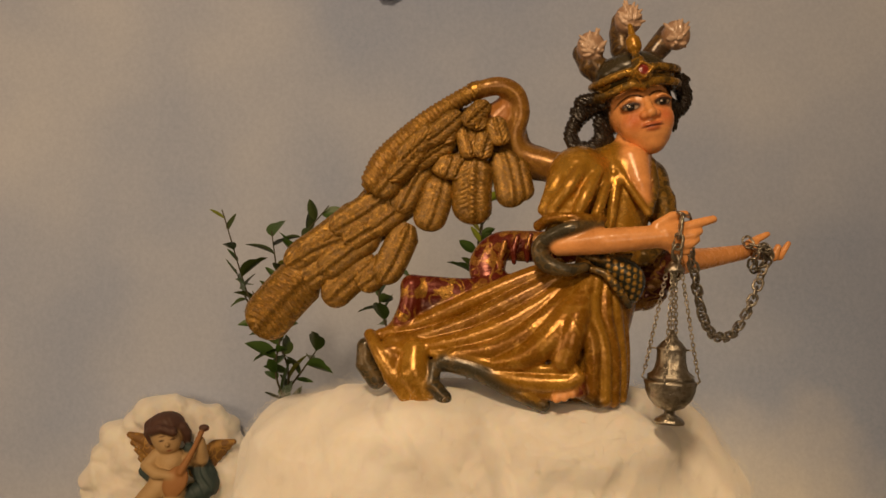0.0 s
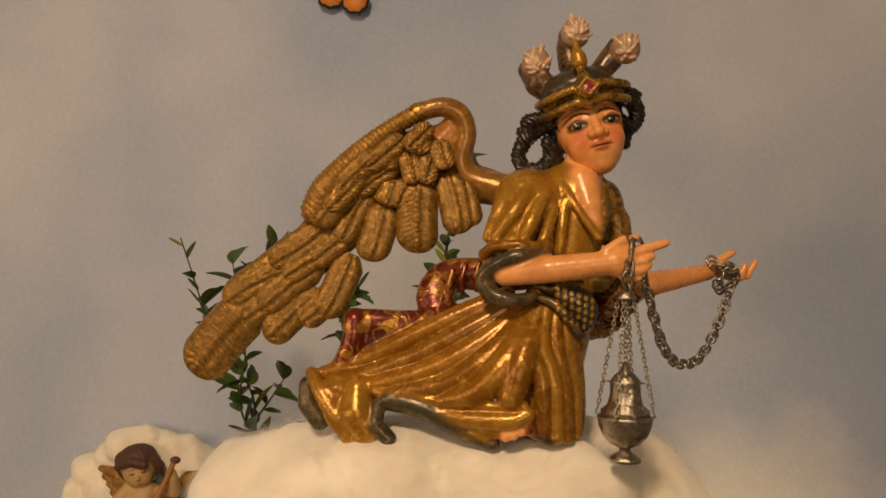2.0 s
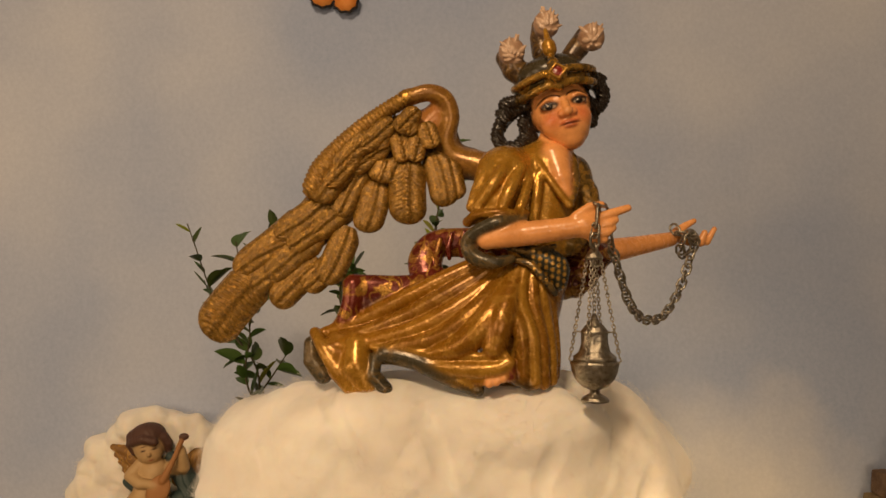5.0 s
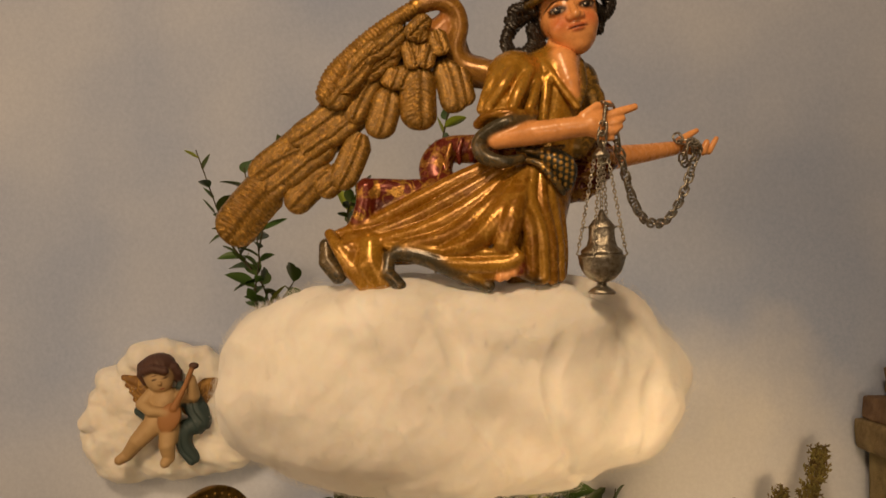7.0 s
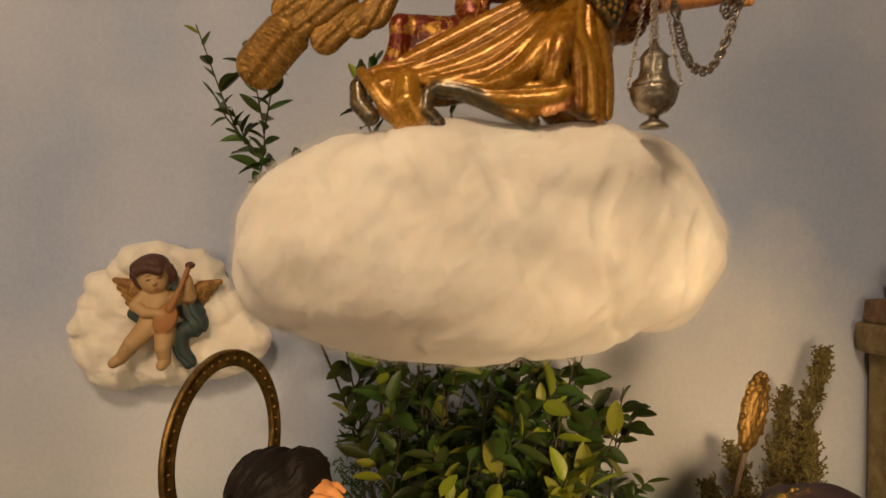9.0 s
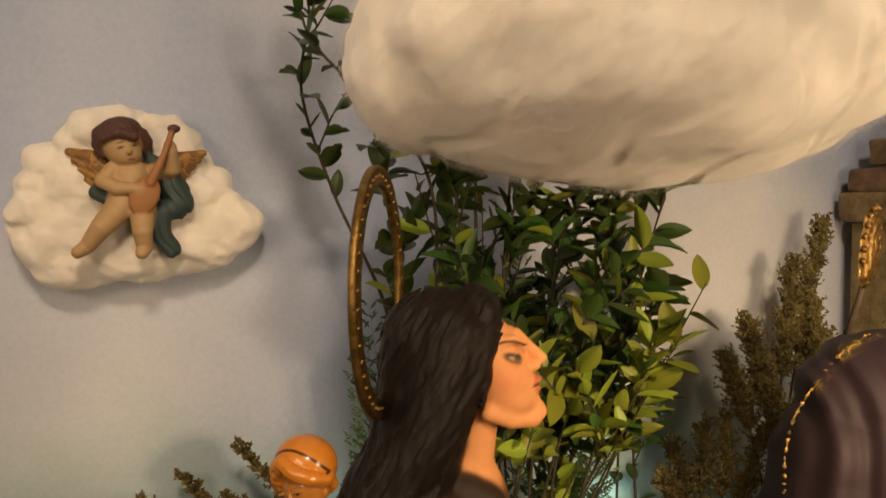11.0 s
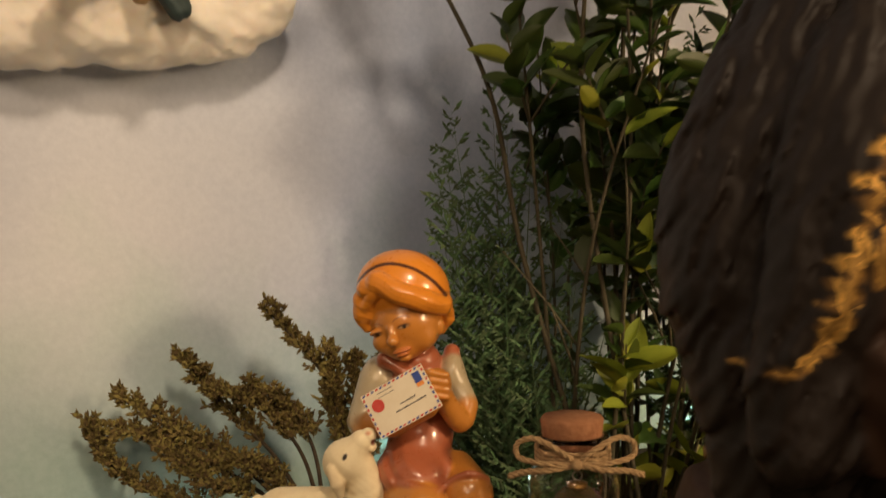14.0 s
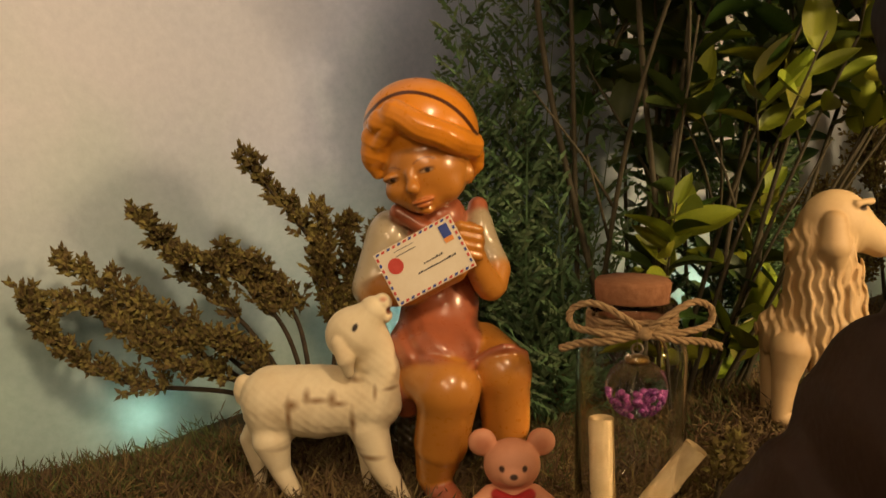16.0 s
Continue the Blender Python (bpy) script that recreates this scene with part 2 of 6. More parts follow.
def mesh_of(name, verts, faces, material, smooth=True):
    me = bpy.data.meshes.new(name)
    me.from_pydata([tuple(map(float, v)) for v in verts], [], [tuple(map(int, f)) for f in faces])
    if smooth:
        me.shade_smooth()
    me.materials.append(material)
    return me


def box(bm, lo, hi, bevel=0.0):
    r = bmesh.ops.create_cube(bm, size=1.0)
    c = [(a + b) / 2 for a, b in zip(lo, hi)]
    d = [b - a for a, b in zip(lo, hi)]
    bmesh.ops.transform(bm, matrix=Matrix.Translation(c) @ Matrix.Diagonal((*d, 1)), verts=r["verts"])
    if bevel:
        es = list({e for v in r["verts"] for e in v.link_edges})
        bmesh.ops.bevel(bm, geom=es, offset=bevel, segments=2, affect="EDGES", profile=0.6)


def lathe(bm, profile, sides=32, m=Matrix()):
    rings = [[bm.verts.new(m @ Vector((r * math.cos(2 * math.pi * i / sides), r * math.sin(2 * math.pi * i / sides), z))) for i in range(sides)] for r, z in profile]
    for a, b in zip(rings, rings[1:]):
        for i in range(sides):
            bm.faces.new((a[i], a[(i + 1) % sides], b[(i + 1) % sides], b[i]))
    bm.faces.new(rings[0][::-1])
    bm.faces.new(rings[-1])


def curve_points(pts, steps):
    """Catmull-Rom through the points, of any dimension."""
    p = np.array(pts, float)
    p = np.vstack([2 * p[0] - p[1], p, 2 * p[-1] - p[-2]])
    out = []
    for i in range(1, len(p) - 2):
        for t in np.linspace(0, 1, steps, endpoint=False):
            a, b, c, d = p[i - 1:i + 3]
            out.append(0.5 * (2 * b + (c - a) * t + (2 * a - 5 * b + 4 * c - d) * t * t + (3 * b - a - 3 * c + d) * t ** 3))
    return np.array(out + [p[-2]])


def tube(bm, pts, radii, sides=6, closed=False):
    """A round tube along points."""
    pts = [Vector(p) for p in pts]
    n = len(pts)
    if not hasattr(radii, "__len__"):
        radii = [radii] * n
    ref = Vector((0.31, 0.17, 0.93))
    rings = []
    for i, p in enumerate(pts):
        a, b = (pts[i - 1], pts[(i + 1) % n]) if closed else (pts[max(i - 1, 0)], pts[min(i + 1, n - 1)])
        d = (b - a).normalized()
        x = d.cross(ref)
        x = x.normalized() if x.length > 1e-4 else d.orthogonal().normalized()
        y = d.cross(x)
        ref = -x.cross(d)
        ref = y
        rings.append([bm.verts.new(p + radii[i] * (math.cos(2 * math.pi * k / sides) * x + math.sin(2 * math.pi * k / sides) * y)) for k in range(sides)])
        ref = x.cross(d)
    pairs = list(zip(rings, rings[1:])) + ([(rings[-1], rings[0])] if closed else [])
    for a, b in pairs:
        for k in range(sides):
            bm.faces.new((a[k], a[(k + 1) % sides], b[(k + 1) % sides], b[k]))
    if not closed:
        bm.faces.new(rings[0][::-1])
        bm.faces.new(rings[-1])


# ---- clay: rounded lumps melted into one skin ----
class Clay:
    def __init__(self, cell, soft=8.0):
        self.cell, self.soft, self.lumps, self.paints = cell, soft, [], []

    def ball(self, c, r, colour, gild=0.0, turn=(0, 0, 0), soft=None, relief=None):
        r = np.array(r if hasattr(r, "__len__") else (r, r, r), float)
        rot = np.array(Euler([radians(a) for a in turn]).to_matrix())
        c = np.array(c, float)

        def dist(p):
            q = (p - c) @ rot
            k0 = np.sqrt(((q / r) ** 2).sum(-1))
            k1 = np.sqrt(((q / r ** 2) ** 2).sum(-1)) + 1e-9
            return k0 * (k0 - 1) / k1
        reach = r.max() if any(turn) else r
        self._add(dist, c - reach, c + reach, colour, gild, soft, relief)

    def limb(self, pts, colour, gild=0.0, soft=None, relief=None, flat=1.0, steps=0):
        """Tapered round rod through (u, v, w, radius) points; flat below 1 squeezes it towards the viewer's plane."""
        q = curve_points(pts, steps) if steps else np.array(pts, float)
        mid = q[:, 2].mean()

        def dist(p):
            p = p.copy()
            p[..., 2] = mid + (p[..., 2] - mid) / flat
            best = None
            for a, b in zip(q, q[1:]):
                aa, bb = a[:3].copy(), b[:3].copy()
                aa[2], bb[2] = mid + (aa[2] - mid) / flat, mid + (bb[2] - mid) / flat
                ab = bb - aa
                t = np.clip(((p - aa) @ ab) / (ab @ ab + 1e-9), 0, 1)
                d = np.linalg.norm(p - aa - t[..., None] * ab, axis=-1) - (a[3] + t * (b[3] - a[3]))
                best = d if best is None else np.minimum(best, d)
            return best * (flat if flat < 1 else 1.0)
        rr = q[:, 3:4]
        self._add(dist, (q[:, :3] - rr).min(0), (q[:, :3] + rr).max(0), colour, gild, soft, relief)

    def _add(self, dist, lo, hi, colour, gild, soft, relief):
        self.lumps.append((dist, lo, hi, np.array((*colour, gild)), self.soft if soft is None else soft, relief))

    def dab(self, c, r, colour, gild=0.0, turn=0.0, edge=0.25):
        """Paint alone, inside an ellipsoid."""
        self.paints.append((np.array(c, float), np.array(r, float), np.array((*colour, gild)), radians(turn), edge))

    def raw(self, fleece=None):
        """The melted skin as vertices, quads and paint."""
        h, pad = self.cell, self.cell * 3 + 4
        lo = np.min([l[1] for l in self.lumps], 0) - pad
        hi = np.max([l[2] for l in self.lumps], 0) + pad
        n = np.ceil((hi - lo) / h).astype(int) + 1
        s = np.full(n, 1e3, np.float32)
        for dist, a, b, _, k, relief in self.lumps:
            i0 = np.maximum(np.floor((a - pad - k - lo) / h).astype(int), 0)
            i1 = np.minimum(np.ceil((b + pad + k - lo) / h).astype(int) + 1, n)
            ax = [lo[j] + h * np.arange(i0[j], i1[j]) for j in range(3)]
            p = np.stack(np.meshgrid(*ax, indexing="ij"), -1)
            d = dist(p)
            if relief:
                d = d - relief(p)
            sl = tuple(slice(i0[j], i1[j]) for j in range(3))
            old = s[sl]
            m = np.clip(0.5 + 0.5 * (old - d) / k, 0, 1)
            s[sl] = old * (1 - m) + d * m - k * m * (1 - m)
        if fleece:
            for i in range(n[0]):
                near = np.abs(s[i]) < 40
                if near.any():
                    jk = np.argwhere(near)
                    s[i][near] -= fleece(lo + h * np.column_stack([np.full(len(jk), i), jk]))
        v, f = surface_net(s)
        v = v * h + lo
        ds = []
        for dist, a, b, colour, k, relief in self.lumps:
            ds.append(dist(v))
        ds = np.array(ds)
        w = np.exp(-(ds - ds.min(0)) / (h * 0.8))
        w /= w.sum(0)
        col = w.T @ np.array([l[3] for l in self.lumps])
        for c, r, colour, turn, edge in self.paints:
            q = v - c
            q = np.stack([q[:, 0] * math.cos(turn) + q[:, 1] * math.sin(turn), -q[:, 0] * math.sin(turn) + q[:, 1] * math.cos(turn), q[:, 2]], -1)
            m = np.clip((1 + edge - np.sqrt(((q / r) ** 2).sum(-1))) / (2 * edge), 0, 1)[:, None]
            col = col * (1 - m) + colour * m
        return v, f, col

    def skin(self, name, material, scale, extra=(), fleece=None):
        v, f, col = self.raw(fleece)
        vs, fs, cs = [v], [f], [col]
        base = len(v)
        for ev, ef, ec in extra:
            vs.append(ev), fs.append(ef + base), cs.append(ec)
            base += len(ev)
        v, f, col = np.vstack(vs), np.vstack(fs), np.vstack(cs)
        out = np.stack([v[:, 0], -v[:, 2], v[:, 1]], -1) * scale
        me = bpy.data.meshes.new(name)
        me.vertices.add(len(out))
        me.vertices.foreach_set("co", out.astype(np.float32).ravel())
        me.loops.add(f.size)
        me.loops.foreach_set("vertex_index", f.astype(np.int32).ravel())
        me.polygons.add(len(f))
        me.polygons.foreach_set("loop_start", (np.arange(len(f)) * 4).astype(np.int32))
        me.update(calc_edges=True)
        me.validate()
        at = me.attributes.new("paint", "FLOAT_COLOR", "POINT")
        at.data.foreach_set("color", col.astype(np.float32).ravel())
        me.shade_smooth()
        me.materials.append(material)
        return me


def surface_net(s):
    """The zero skin of a grid of distances: one vertex a cell, quads across the crossed edges."""
    ins = s < 0
    shape = [n - 1 for n in s.shape]
    cnt = np.zeros(shape, np.int8)
    corner = [(i, j, k) for i in (0, 1) for j in (0, 1) for k in (0, 1)]
    for i, j, k in corner:
        cnt += ins[i:i + shape[0], j:j + shape[1], k:k + shape[2]]
    cells = np.argwhere((cnt > 0) & (cnt < 8))
    ident = np.full(shape, -1, np.int32)
    ident[tuple(cells.T)] = np.arange(len(cells))
    acc, num = np.zeros((len(cells), 3)), np.zeros(len(cells))
    for a in corner:
        for ax in range(3):
            if a[ax]:
                continue
            b = list(a)
            b[ax] = 1
            va, vb = s[tuple((cells + a).T)], s[tuple((cells + b).T)]
            hit = (va < 0) != (vb < 0)
            t = np.where(hit, va / np.where(hit, va - vb, 1), 0)
            p = np.array(a, float) + t[:, None] * (np.array(b) - a)
            acc += p * hit[:, None]
            num += hit
    v = cells + acc / num[:, None]
    faces = []
    for ax in range(3):
        lo = [slice(0, -1) if i == ax else slice(1, -1) for i in range(3)]
        up = [slice(1, None) if i == ax else slice(1, -1) for i in range(3)]
        a, b = ins[tuple(lo)], ins[tuple(up)]
        e = np.argwhere(a != b)
        off = np.array([0 if i == ax else 1 for i in range(3)])
        p = e + off
        o1, o2 = [np.eye(3, dtype=int)[(ax + d) % 3] for d in (1, 2)]
        q = np.stack([ident[tuple((p - d).T)] for d in (o1 * 0, o1, o1 + o2, o2)], -1)
        flip = ~a[tuple(e.T)]
        q[flip] = q[flip][:, ::-1]
        faces.append(q)
    return v, np.vstack(faces)


def waves(direction, period, amp, seed=0.0, wander=0.6):
    """Folds or strands: ridges across a direction that wander a little."""
    k = np.array(direction, float)
    k = k / np.linalg.norm(k) * 2 * math.pi / period
    side = np.array((k[1], -k[0], k[2] * 0.5))

    def f(p):
        x = p @ k + seed + wander * 2.2 * np.sin((p @ side) * 0.33 + seed * 2) + wander * 1.3 * np.sin((p @ k) * 0.37 + seed)
        return amp * (np.sin(x) + 0.35 * np.sin(2.3 * x + 1))
    return f


def bumps(period, amp, seed=0.0):
    k = 2 * math.pi / period

    def f(p):
        x, y, z = p[..., 0] * k, p[..., 1] * k, p[..., 2] * k
        return amp * (np.sin(x + 1.7 * np.sin(y * 0.7 + seed)) * np.sin(y + 1.3 * np.sin(z * 0.8 + seed * 2)) * np.sin(z + 1.5 * np.sin(x * 0.6 + 1)) + 0.4 * np.sin(2.7 * x + y + seed) * np.sin(2.3 * y - z))
    return f


def local(origin, turn=0.0):
    return Matrix.Translation(origin) @ pose(0, 0, 0, 0, 0, turn)


# ---- the large structure ----
def setting(name, lo, hi, material, label, category):
    bm = bmesh.new()
    box(bm, lo, hi)
    me = bpy.data.meshes.new(name)
    bm.to_mesh(me)
    bm.free()
    return thing(name, me, material, None, label, category, "structure")


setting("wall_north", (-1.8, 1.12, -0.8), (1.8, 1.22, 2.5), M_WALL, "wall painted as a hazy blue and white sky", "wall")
setting("wall_south", (-1.8, -2.3, -0.8), (1.8, -2.2, 2.5), M_ROOM, "plain warm grey room wall", "wall")
setting("wall_west", (-1.9, -2.3, -0.8), (-1.8, 1.22, 2.5), M_ROOM, "plain warm grey side wall", "wall")
setting("wall_east", (1.8, -2.3, -0.8), (1.9, 1.22, 2.5), M_ROOM, "plain warm grey side wall", "wall")
setting("ceiling", (-1.9, -2.3, 2.5), (1.9, 1.22, 2.6), M_ROOM, "plain pale room ceiling", "ceiling")
setting("floor", (-1.9, -2.3, -0.9), (1.9, 1.22, -0.8), M_ROOM, "plain room floor under the display", "floor")


def ground_height(x, y):
    dip = min(1, max(0, (-0.20 - x) / 0.1)) * min(1, max(0, (y - 0.98) / 0.1))
    mound = 0.026 * math.exp(-((x - 0.06) ** 2 + (y - 0.845) ** 2) / 0.0036)
    return mound - 0.022 * dip + 0.006 * math.sin(9 * x + 2) * math.sin(11 * y) + 0.004 * noise.noise((x * 14, y * 14, 0.3))


def ground_sheet():
    nx, ny = 150, 70
    xs, ys = np.linspace(-1.2, 1.2, nx), np.linspace(0.42, 1.118, ny)
    v = [(x, y, ground_height(x, y) + 0.004 * noise.noise((x * 60, y * 60, 3))) for y in ys for x in xs]
    f = [(j * nx + i, j * nx + i + 1, (j + 1) * nx + i + 1, (j + 1) * nx + i) for j in range(ny - 1) for i in range(nx - 1)]
    return thing("ground", mesh_of("ground", v, f, M_SOIL), None, None, "brown mossy soil of the display", "ground", "structure")


ground_sheet()
table_bm = bmesh.new()
box(table_bm, (-1.2, 0.40, -0.075), (1.2, 1.118, -0.036), 0.004)
box(table_bm, (-1.15, 0.45, -0.80), (-1.08, 0.52, -0.075))
box(table_bm, (1.08, 0.45, -0.80), (1.15, 0.52, -0.075))
box(table_bm, (-1.15, 1.0, -0.80), (-1.08, 1.07, -0.075))
box(table_bm, (1.08, 1.0, -0.80), (1.15, 1.07, -0.075))
thing("display_table", table_bm, M_WOOD, None, "dark wooden table under the mossy display", "table")

# ---- colours of the statues ----
SKIN = (0.82, 0.37, 0.13)
OCHRE = (0.27, 0.115, 0.008)
YELLOW = (0.40, 0.20, 0.02)
OLIVE = (0.13, 0.08, 0.018)
BLACK = (0.018, 0.013, 0.010)
GREY = (0.06, 0.052, 0.032)
CRIMSON = (0.15, 0.022, 0.010)
UMBER = (0.05, 0.026, 0.018)
IVORY = (0.60, 0.42, 0.30)


def P(x, y, w=0.0, r=None):
    """Angel's plan: x to the right and y down on a 1000-unit board, turned to the statue's own axes."""
    return (x - 900, 660 - y, w) if r is None else (x - 900, 660 - y, w, r)


def B(x, y, w=0.0, r=None):
    """The same board, widened with depth behind the statue's plane."""
    k = 1 - 0.00071 * w
    x, y = 815 + (x - 815) * k, 478 + (y - 478) * k
    return P(x, y, w, r)


def feather(a, b, width, w0, w1, colour, gild, bow=0.12, thick=0.22):
    """One carved wing feather: rounded lobe with a quill and slanting barbs."""
    a, b = np.array(a, float), np.array(b, float)
    d = b - a
    length = np.linalg.norm(d)
    d /= length
    s = np.array((-d[1], d[0]))
    nu, nv = max(20, int(length / 1.8)), 14
    v, faces = [], []
    for side in (1, -1):
        for i in range(nu + 1):
            t = i / nu
            half = width * 0.5 * (min(1, (t + 0.06) * 4) ** 0.5) * max(0.0, 1 - max(0, (t - 0.72) / 0.28) ** 2.2) ** 0.5
            for j in range(nv + 1):
                q = 2 * j / nv - 1
                c = a + d * length * t + s * (q * half + bow * length * math.sin(math.pi * t) * 0.25)
                dome = thick * half * math.sqrt(max(0, 1 - q * q))
                barb = 3.0 * math.sin((t * length + abs(q) * half * 1.1) * 2 * math.pi / 8.0) * min(1, 1.4 * (1 - abs(q)) + 0.2) if side > 0 else 0
                quill = 3.4 * math.exp(-(q / 0.13) ** 2) - 3.0 * math.exp(-((abs(q) - 0.26) / 0.12) ** 2) if side > 0 else 0
                v.append((c[0], c[1], w0 + (w1 - w0) * t + side * dome + (barb + quill) * (half / (width * 0.5 + 1e-6))))
    row = nv + 1
    for side in (0, 1):
        o = side * (nu + 1) * row
        for i in range(nu):
            for j in range(nv):
                q = [o + i * row + j, o + i * row + j + 1, o + (i + 1) * row + j + 1, o + (i + 1) * row + j]
                faces.append(q if side else q[::-1])
    v = np.array(v)
    jit = 1 + 0.25 * np.sin(v[:, 0:1] * 0.7) * np.sin(v[:, 1:2] * 0.9)
    col = np.hstack([np.array(colour)[None] * jit, np.full((len(v), 1), gild)])
    return v, np.array(faces), col


def angel():
    c = Clay(2.3, 6.0)
    # skirt: a body under long folds that fan out from the waist over the bent legs
    c.limb([P(950, 471, 0, 56), P(913, 545, 10, 74), P(923, 599, 12, 66)], OCHRE, 0.3, 14)
    c.limb([P(926, 490, -10, 56), P(820, 546, -5, 52), P(705, 585, 0, 36), P(611, 600, 0, 24)], OCHRE, 0.3, 16)
    for k, pts in enumerate((
            [P(869, 438, 18, 13), P(800, 469, 12, 16), P(720, 509, 8, 15), P(641, 548, 4, 13), P(586, 566, 0, 11)],
            [P(882, 448, 34, 12), P(809, 493, 32, 17), P(731, 535, 26, 16), P(653, 566, 22, 14), P(602, 575, 12, 12)],
            [P(896, 455, 46, 10), P(828, 511, 50, 16), P(751, 555, 46, 17), P(674, 578, 38, 14), P(614, 587, 24, 12)],
            [P(903, 458, 54, 10), P(847, 525, 64, 18), P(780, 573, 60, 18), P(704, 589, 52, 12)],
            [P(909, 461, 60, 10), P(866, 535, 80, 22), P(822, 581, 78, 22), P(775, 596, 66, 14)],
            [P(914, 463, 62, 10), P(887, 534, 88, 22), P(873, 586, 90, 20)])):
        c.limb(pts, OCHRE if k % 2 else (0.34, 0.15, 0.010), 0.5 if k > 2 else 0.3, 4.0, steps=5)
    # folds falling straight from the belt
    for k, pts in enumerate((
            [P(916, 456, 62, 8), P(898, 502, 76, 12), P(915, 558, 88, 13), P(920, 632, 86, 11)],
            [P(925, 459, 64, 8), P(917, 511, 78, 12), P(934, 567, 84, 12), P(939, 642, 80, 12)],
            [P(938, 461, 62, 8), P(939, 520, 70, 12), P(952, 577, 72, 12), P(955, 645, 70, 11)],
            [P(951, 469, 56, 9), P(958, 530, 56, 12), P(967, 587, 54, 12), P(971, 641, 52, 10)],
            [P(964, 482, 44, 9), P(972, 540, 36, 12), P(978, 598, 32, 11), P(978, 637, 30, 9)])):
        c.limb(pts, YELLOW if k % 2 else OCHRE, 0.4, 3.5, steps=5)
    # hem curling back at the feet, grey lining, under-fold, trim and toes
    c.limb([P(568, 566, 6, 10), P(587, 594, 26, 12), P(611, 629, 36, 13), P(634, 657, 40, 13)], YELLOW, 0.35, 5, steps=5)
    c.limb([P(560, 586, -10, 14), P(563, 615, -6, 17), P(582, 639, 0, 16)], GREY, 0.15, 6)
    c.limb([P(644, 588, 36, 20), P(645, 621, 42, 26), P(660, 650, 44, 20)], YELLOW, 0.5, 8)
    c.limb([P(604, 591, 20, 16), P(616, 628, 24, 22), P(644, 651, 30, 18)], OCHRE, 0.3, 8)
    c.limb([P(694, 599, 50, 16), P(742, 608, 58, 17), P(799, 634, 66, 16), P(846, 656, 70, 12)], GREY, 0.10, 5, steps=5)
    c.limb([P(676, 607, 48, 11), P(673, 635, 54, 13), P(694, 656, 54, 12)], GREY, 0.15, 6)
    c.limb([P(673, 588, 48, 6), P(714, 589, 60, 6), P(761, 596, 70, 6), P(827, 601, 82, 7), P(889, 598, 96, 8)], YELLOW, 0.4, 3, steps=5)
    c.limb([P(766, 613, 66, 9), P(818, 621, 80, 14), P(873, 619, 92, 14), P(896, 608, 96, 10)], YELLOW, 0.35, 4, steps=5)
    c.limb([P(827, 638, 76, 9), P(864, 640, 84, 9)], OCHRE, 0.3, 4)
    c.limb([P(785, 633, 70, 5), P(810, 642, 76, 6), P(834, 646, 80, 5)], YELLOW, 1.35, 3)
    for x, y in ((868, 655), (880, 652), (892, 646)):
        c.limb([B(x + 6, y - 14, 88, 8), B(x, y, 92, 7)], SKIN, 0, 3)
    c.limb([P(897, 611, 92, 10), P(899, 632, 92, 9)], CRIMSON, 0.3, 4)
    c.limb([P(903, 632, 84, 12), P(929, 646, 82, 10)], (0.05, 0.03, 0.012), 0.1, 4)
    # torso with creases that run down to the belt, and the open collar
    c.limb([P(967, 289, -6, 62), P(955, 370, 0, 58), P(950, 431, 0, 48)], YELLOW, 0.7, 14)
    for x0, x1, w in ((930, 925, 48), (948, 943, 57)):
        c.limb([B(x0 + 8, 290, w - 4, 9), B((x0 + x1) / 2 + 4, 345, w + 4, 9), B(x1, 400, w - 4, 8)], YELLOW, 0.8, 4, steps=4)
    c.ball(P(908, 298, 2), (58, 56, 52), YELLOW, 0.7, soft=14)
    c.ball(P(1024, 302, -16), (30, 50, 38), OLIVE, 0.6, soft=12)
    c.limb([P(1041, 320, 0, 20), P(1047, 370, -6, 22), P(1009, 411, 8, 22)], OLIVE, 0.6, 10)
    c.limb([P(987, 225, 6, 30), P(980, 276, 10, 33)], SKIN, 0, 10)
    c.limb([P(979, 266, 28, 30), P(988, 303, 48, 20), P(996, 330, 58, 10), P(999, 346, 62, 4)], SKIN, 0, 4)
    c.limb([P(936, 253, 30, 7), P(956, 289, 56, 6), P(981, 327, 66, 6), P(999, 351, 70, 6)], YELLOW, 0.7, 4, steps=5)
    c.limb([P(1014, 261, 20, 7), P(1015, 307, 46, 6), P(1000, 351, 68, 6)], OLIVE, 0.7, 4, steps=5)
    # studded dark belt between two straps
    c.limb([P(919, 425, 58, 9), P(952, 437, 66, 18), P(976, 454, 58, 24), P(982, 477, 48, 16)], (0.030, 0.034, 0.022), 0.0, 5, steps=5)
    c.limb([P(900, 423, 62, 4), P(932, 428, 74, 5), P(975, 418, 68, 4)], GREY, 0.4, 3, steps=5)
    c.limb([P(899, 439, 64, 5), P(931, 449, 80, 6), P(954, 472, 80, 7), P(975, 498, 66, 5)], GREY, 0.3, 3, steps=5)
    for k in range(5):
        for j in range(6):
            c.dab(B(944 + 11 * j, 424 + 11 * k + 0.35 * 11 * j, 72), (2.6, 3.4, 26), GOLD, 1.3, 20, 0.3)
    # near sleeve, cuff, grey lining round the bare forearm
    c.limb([P(894, 294, 30, 50), P(873, 341, 46, 40), P(869, 358, 50, 34)], YELLOW, 0.7, 14)
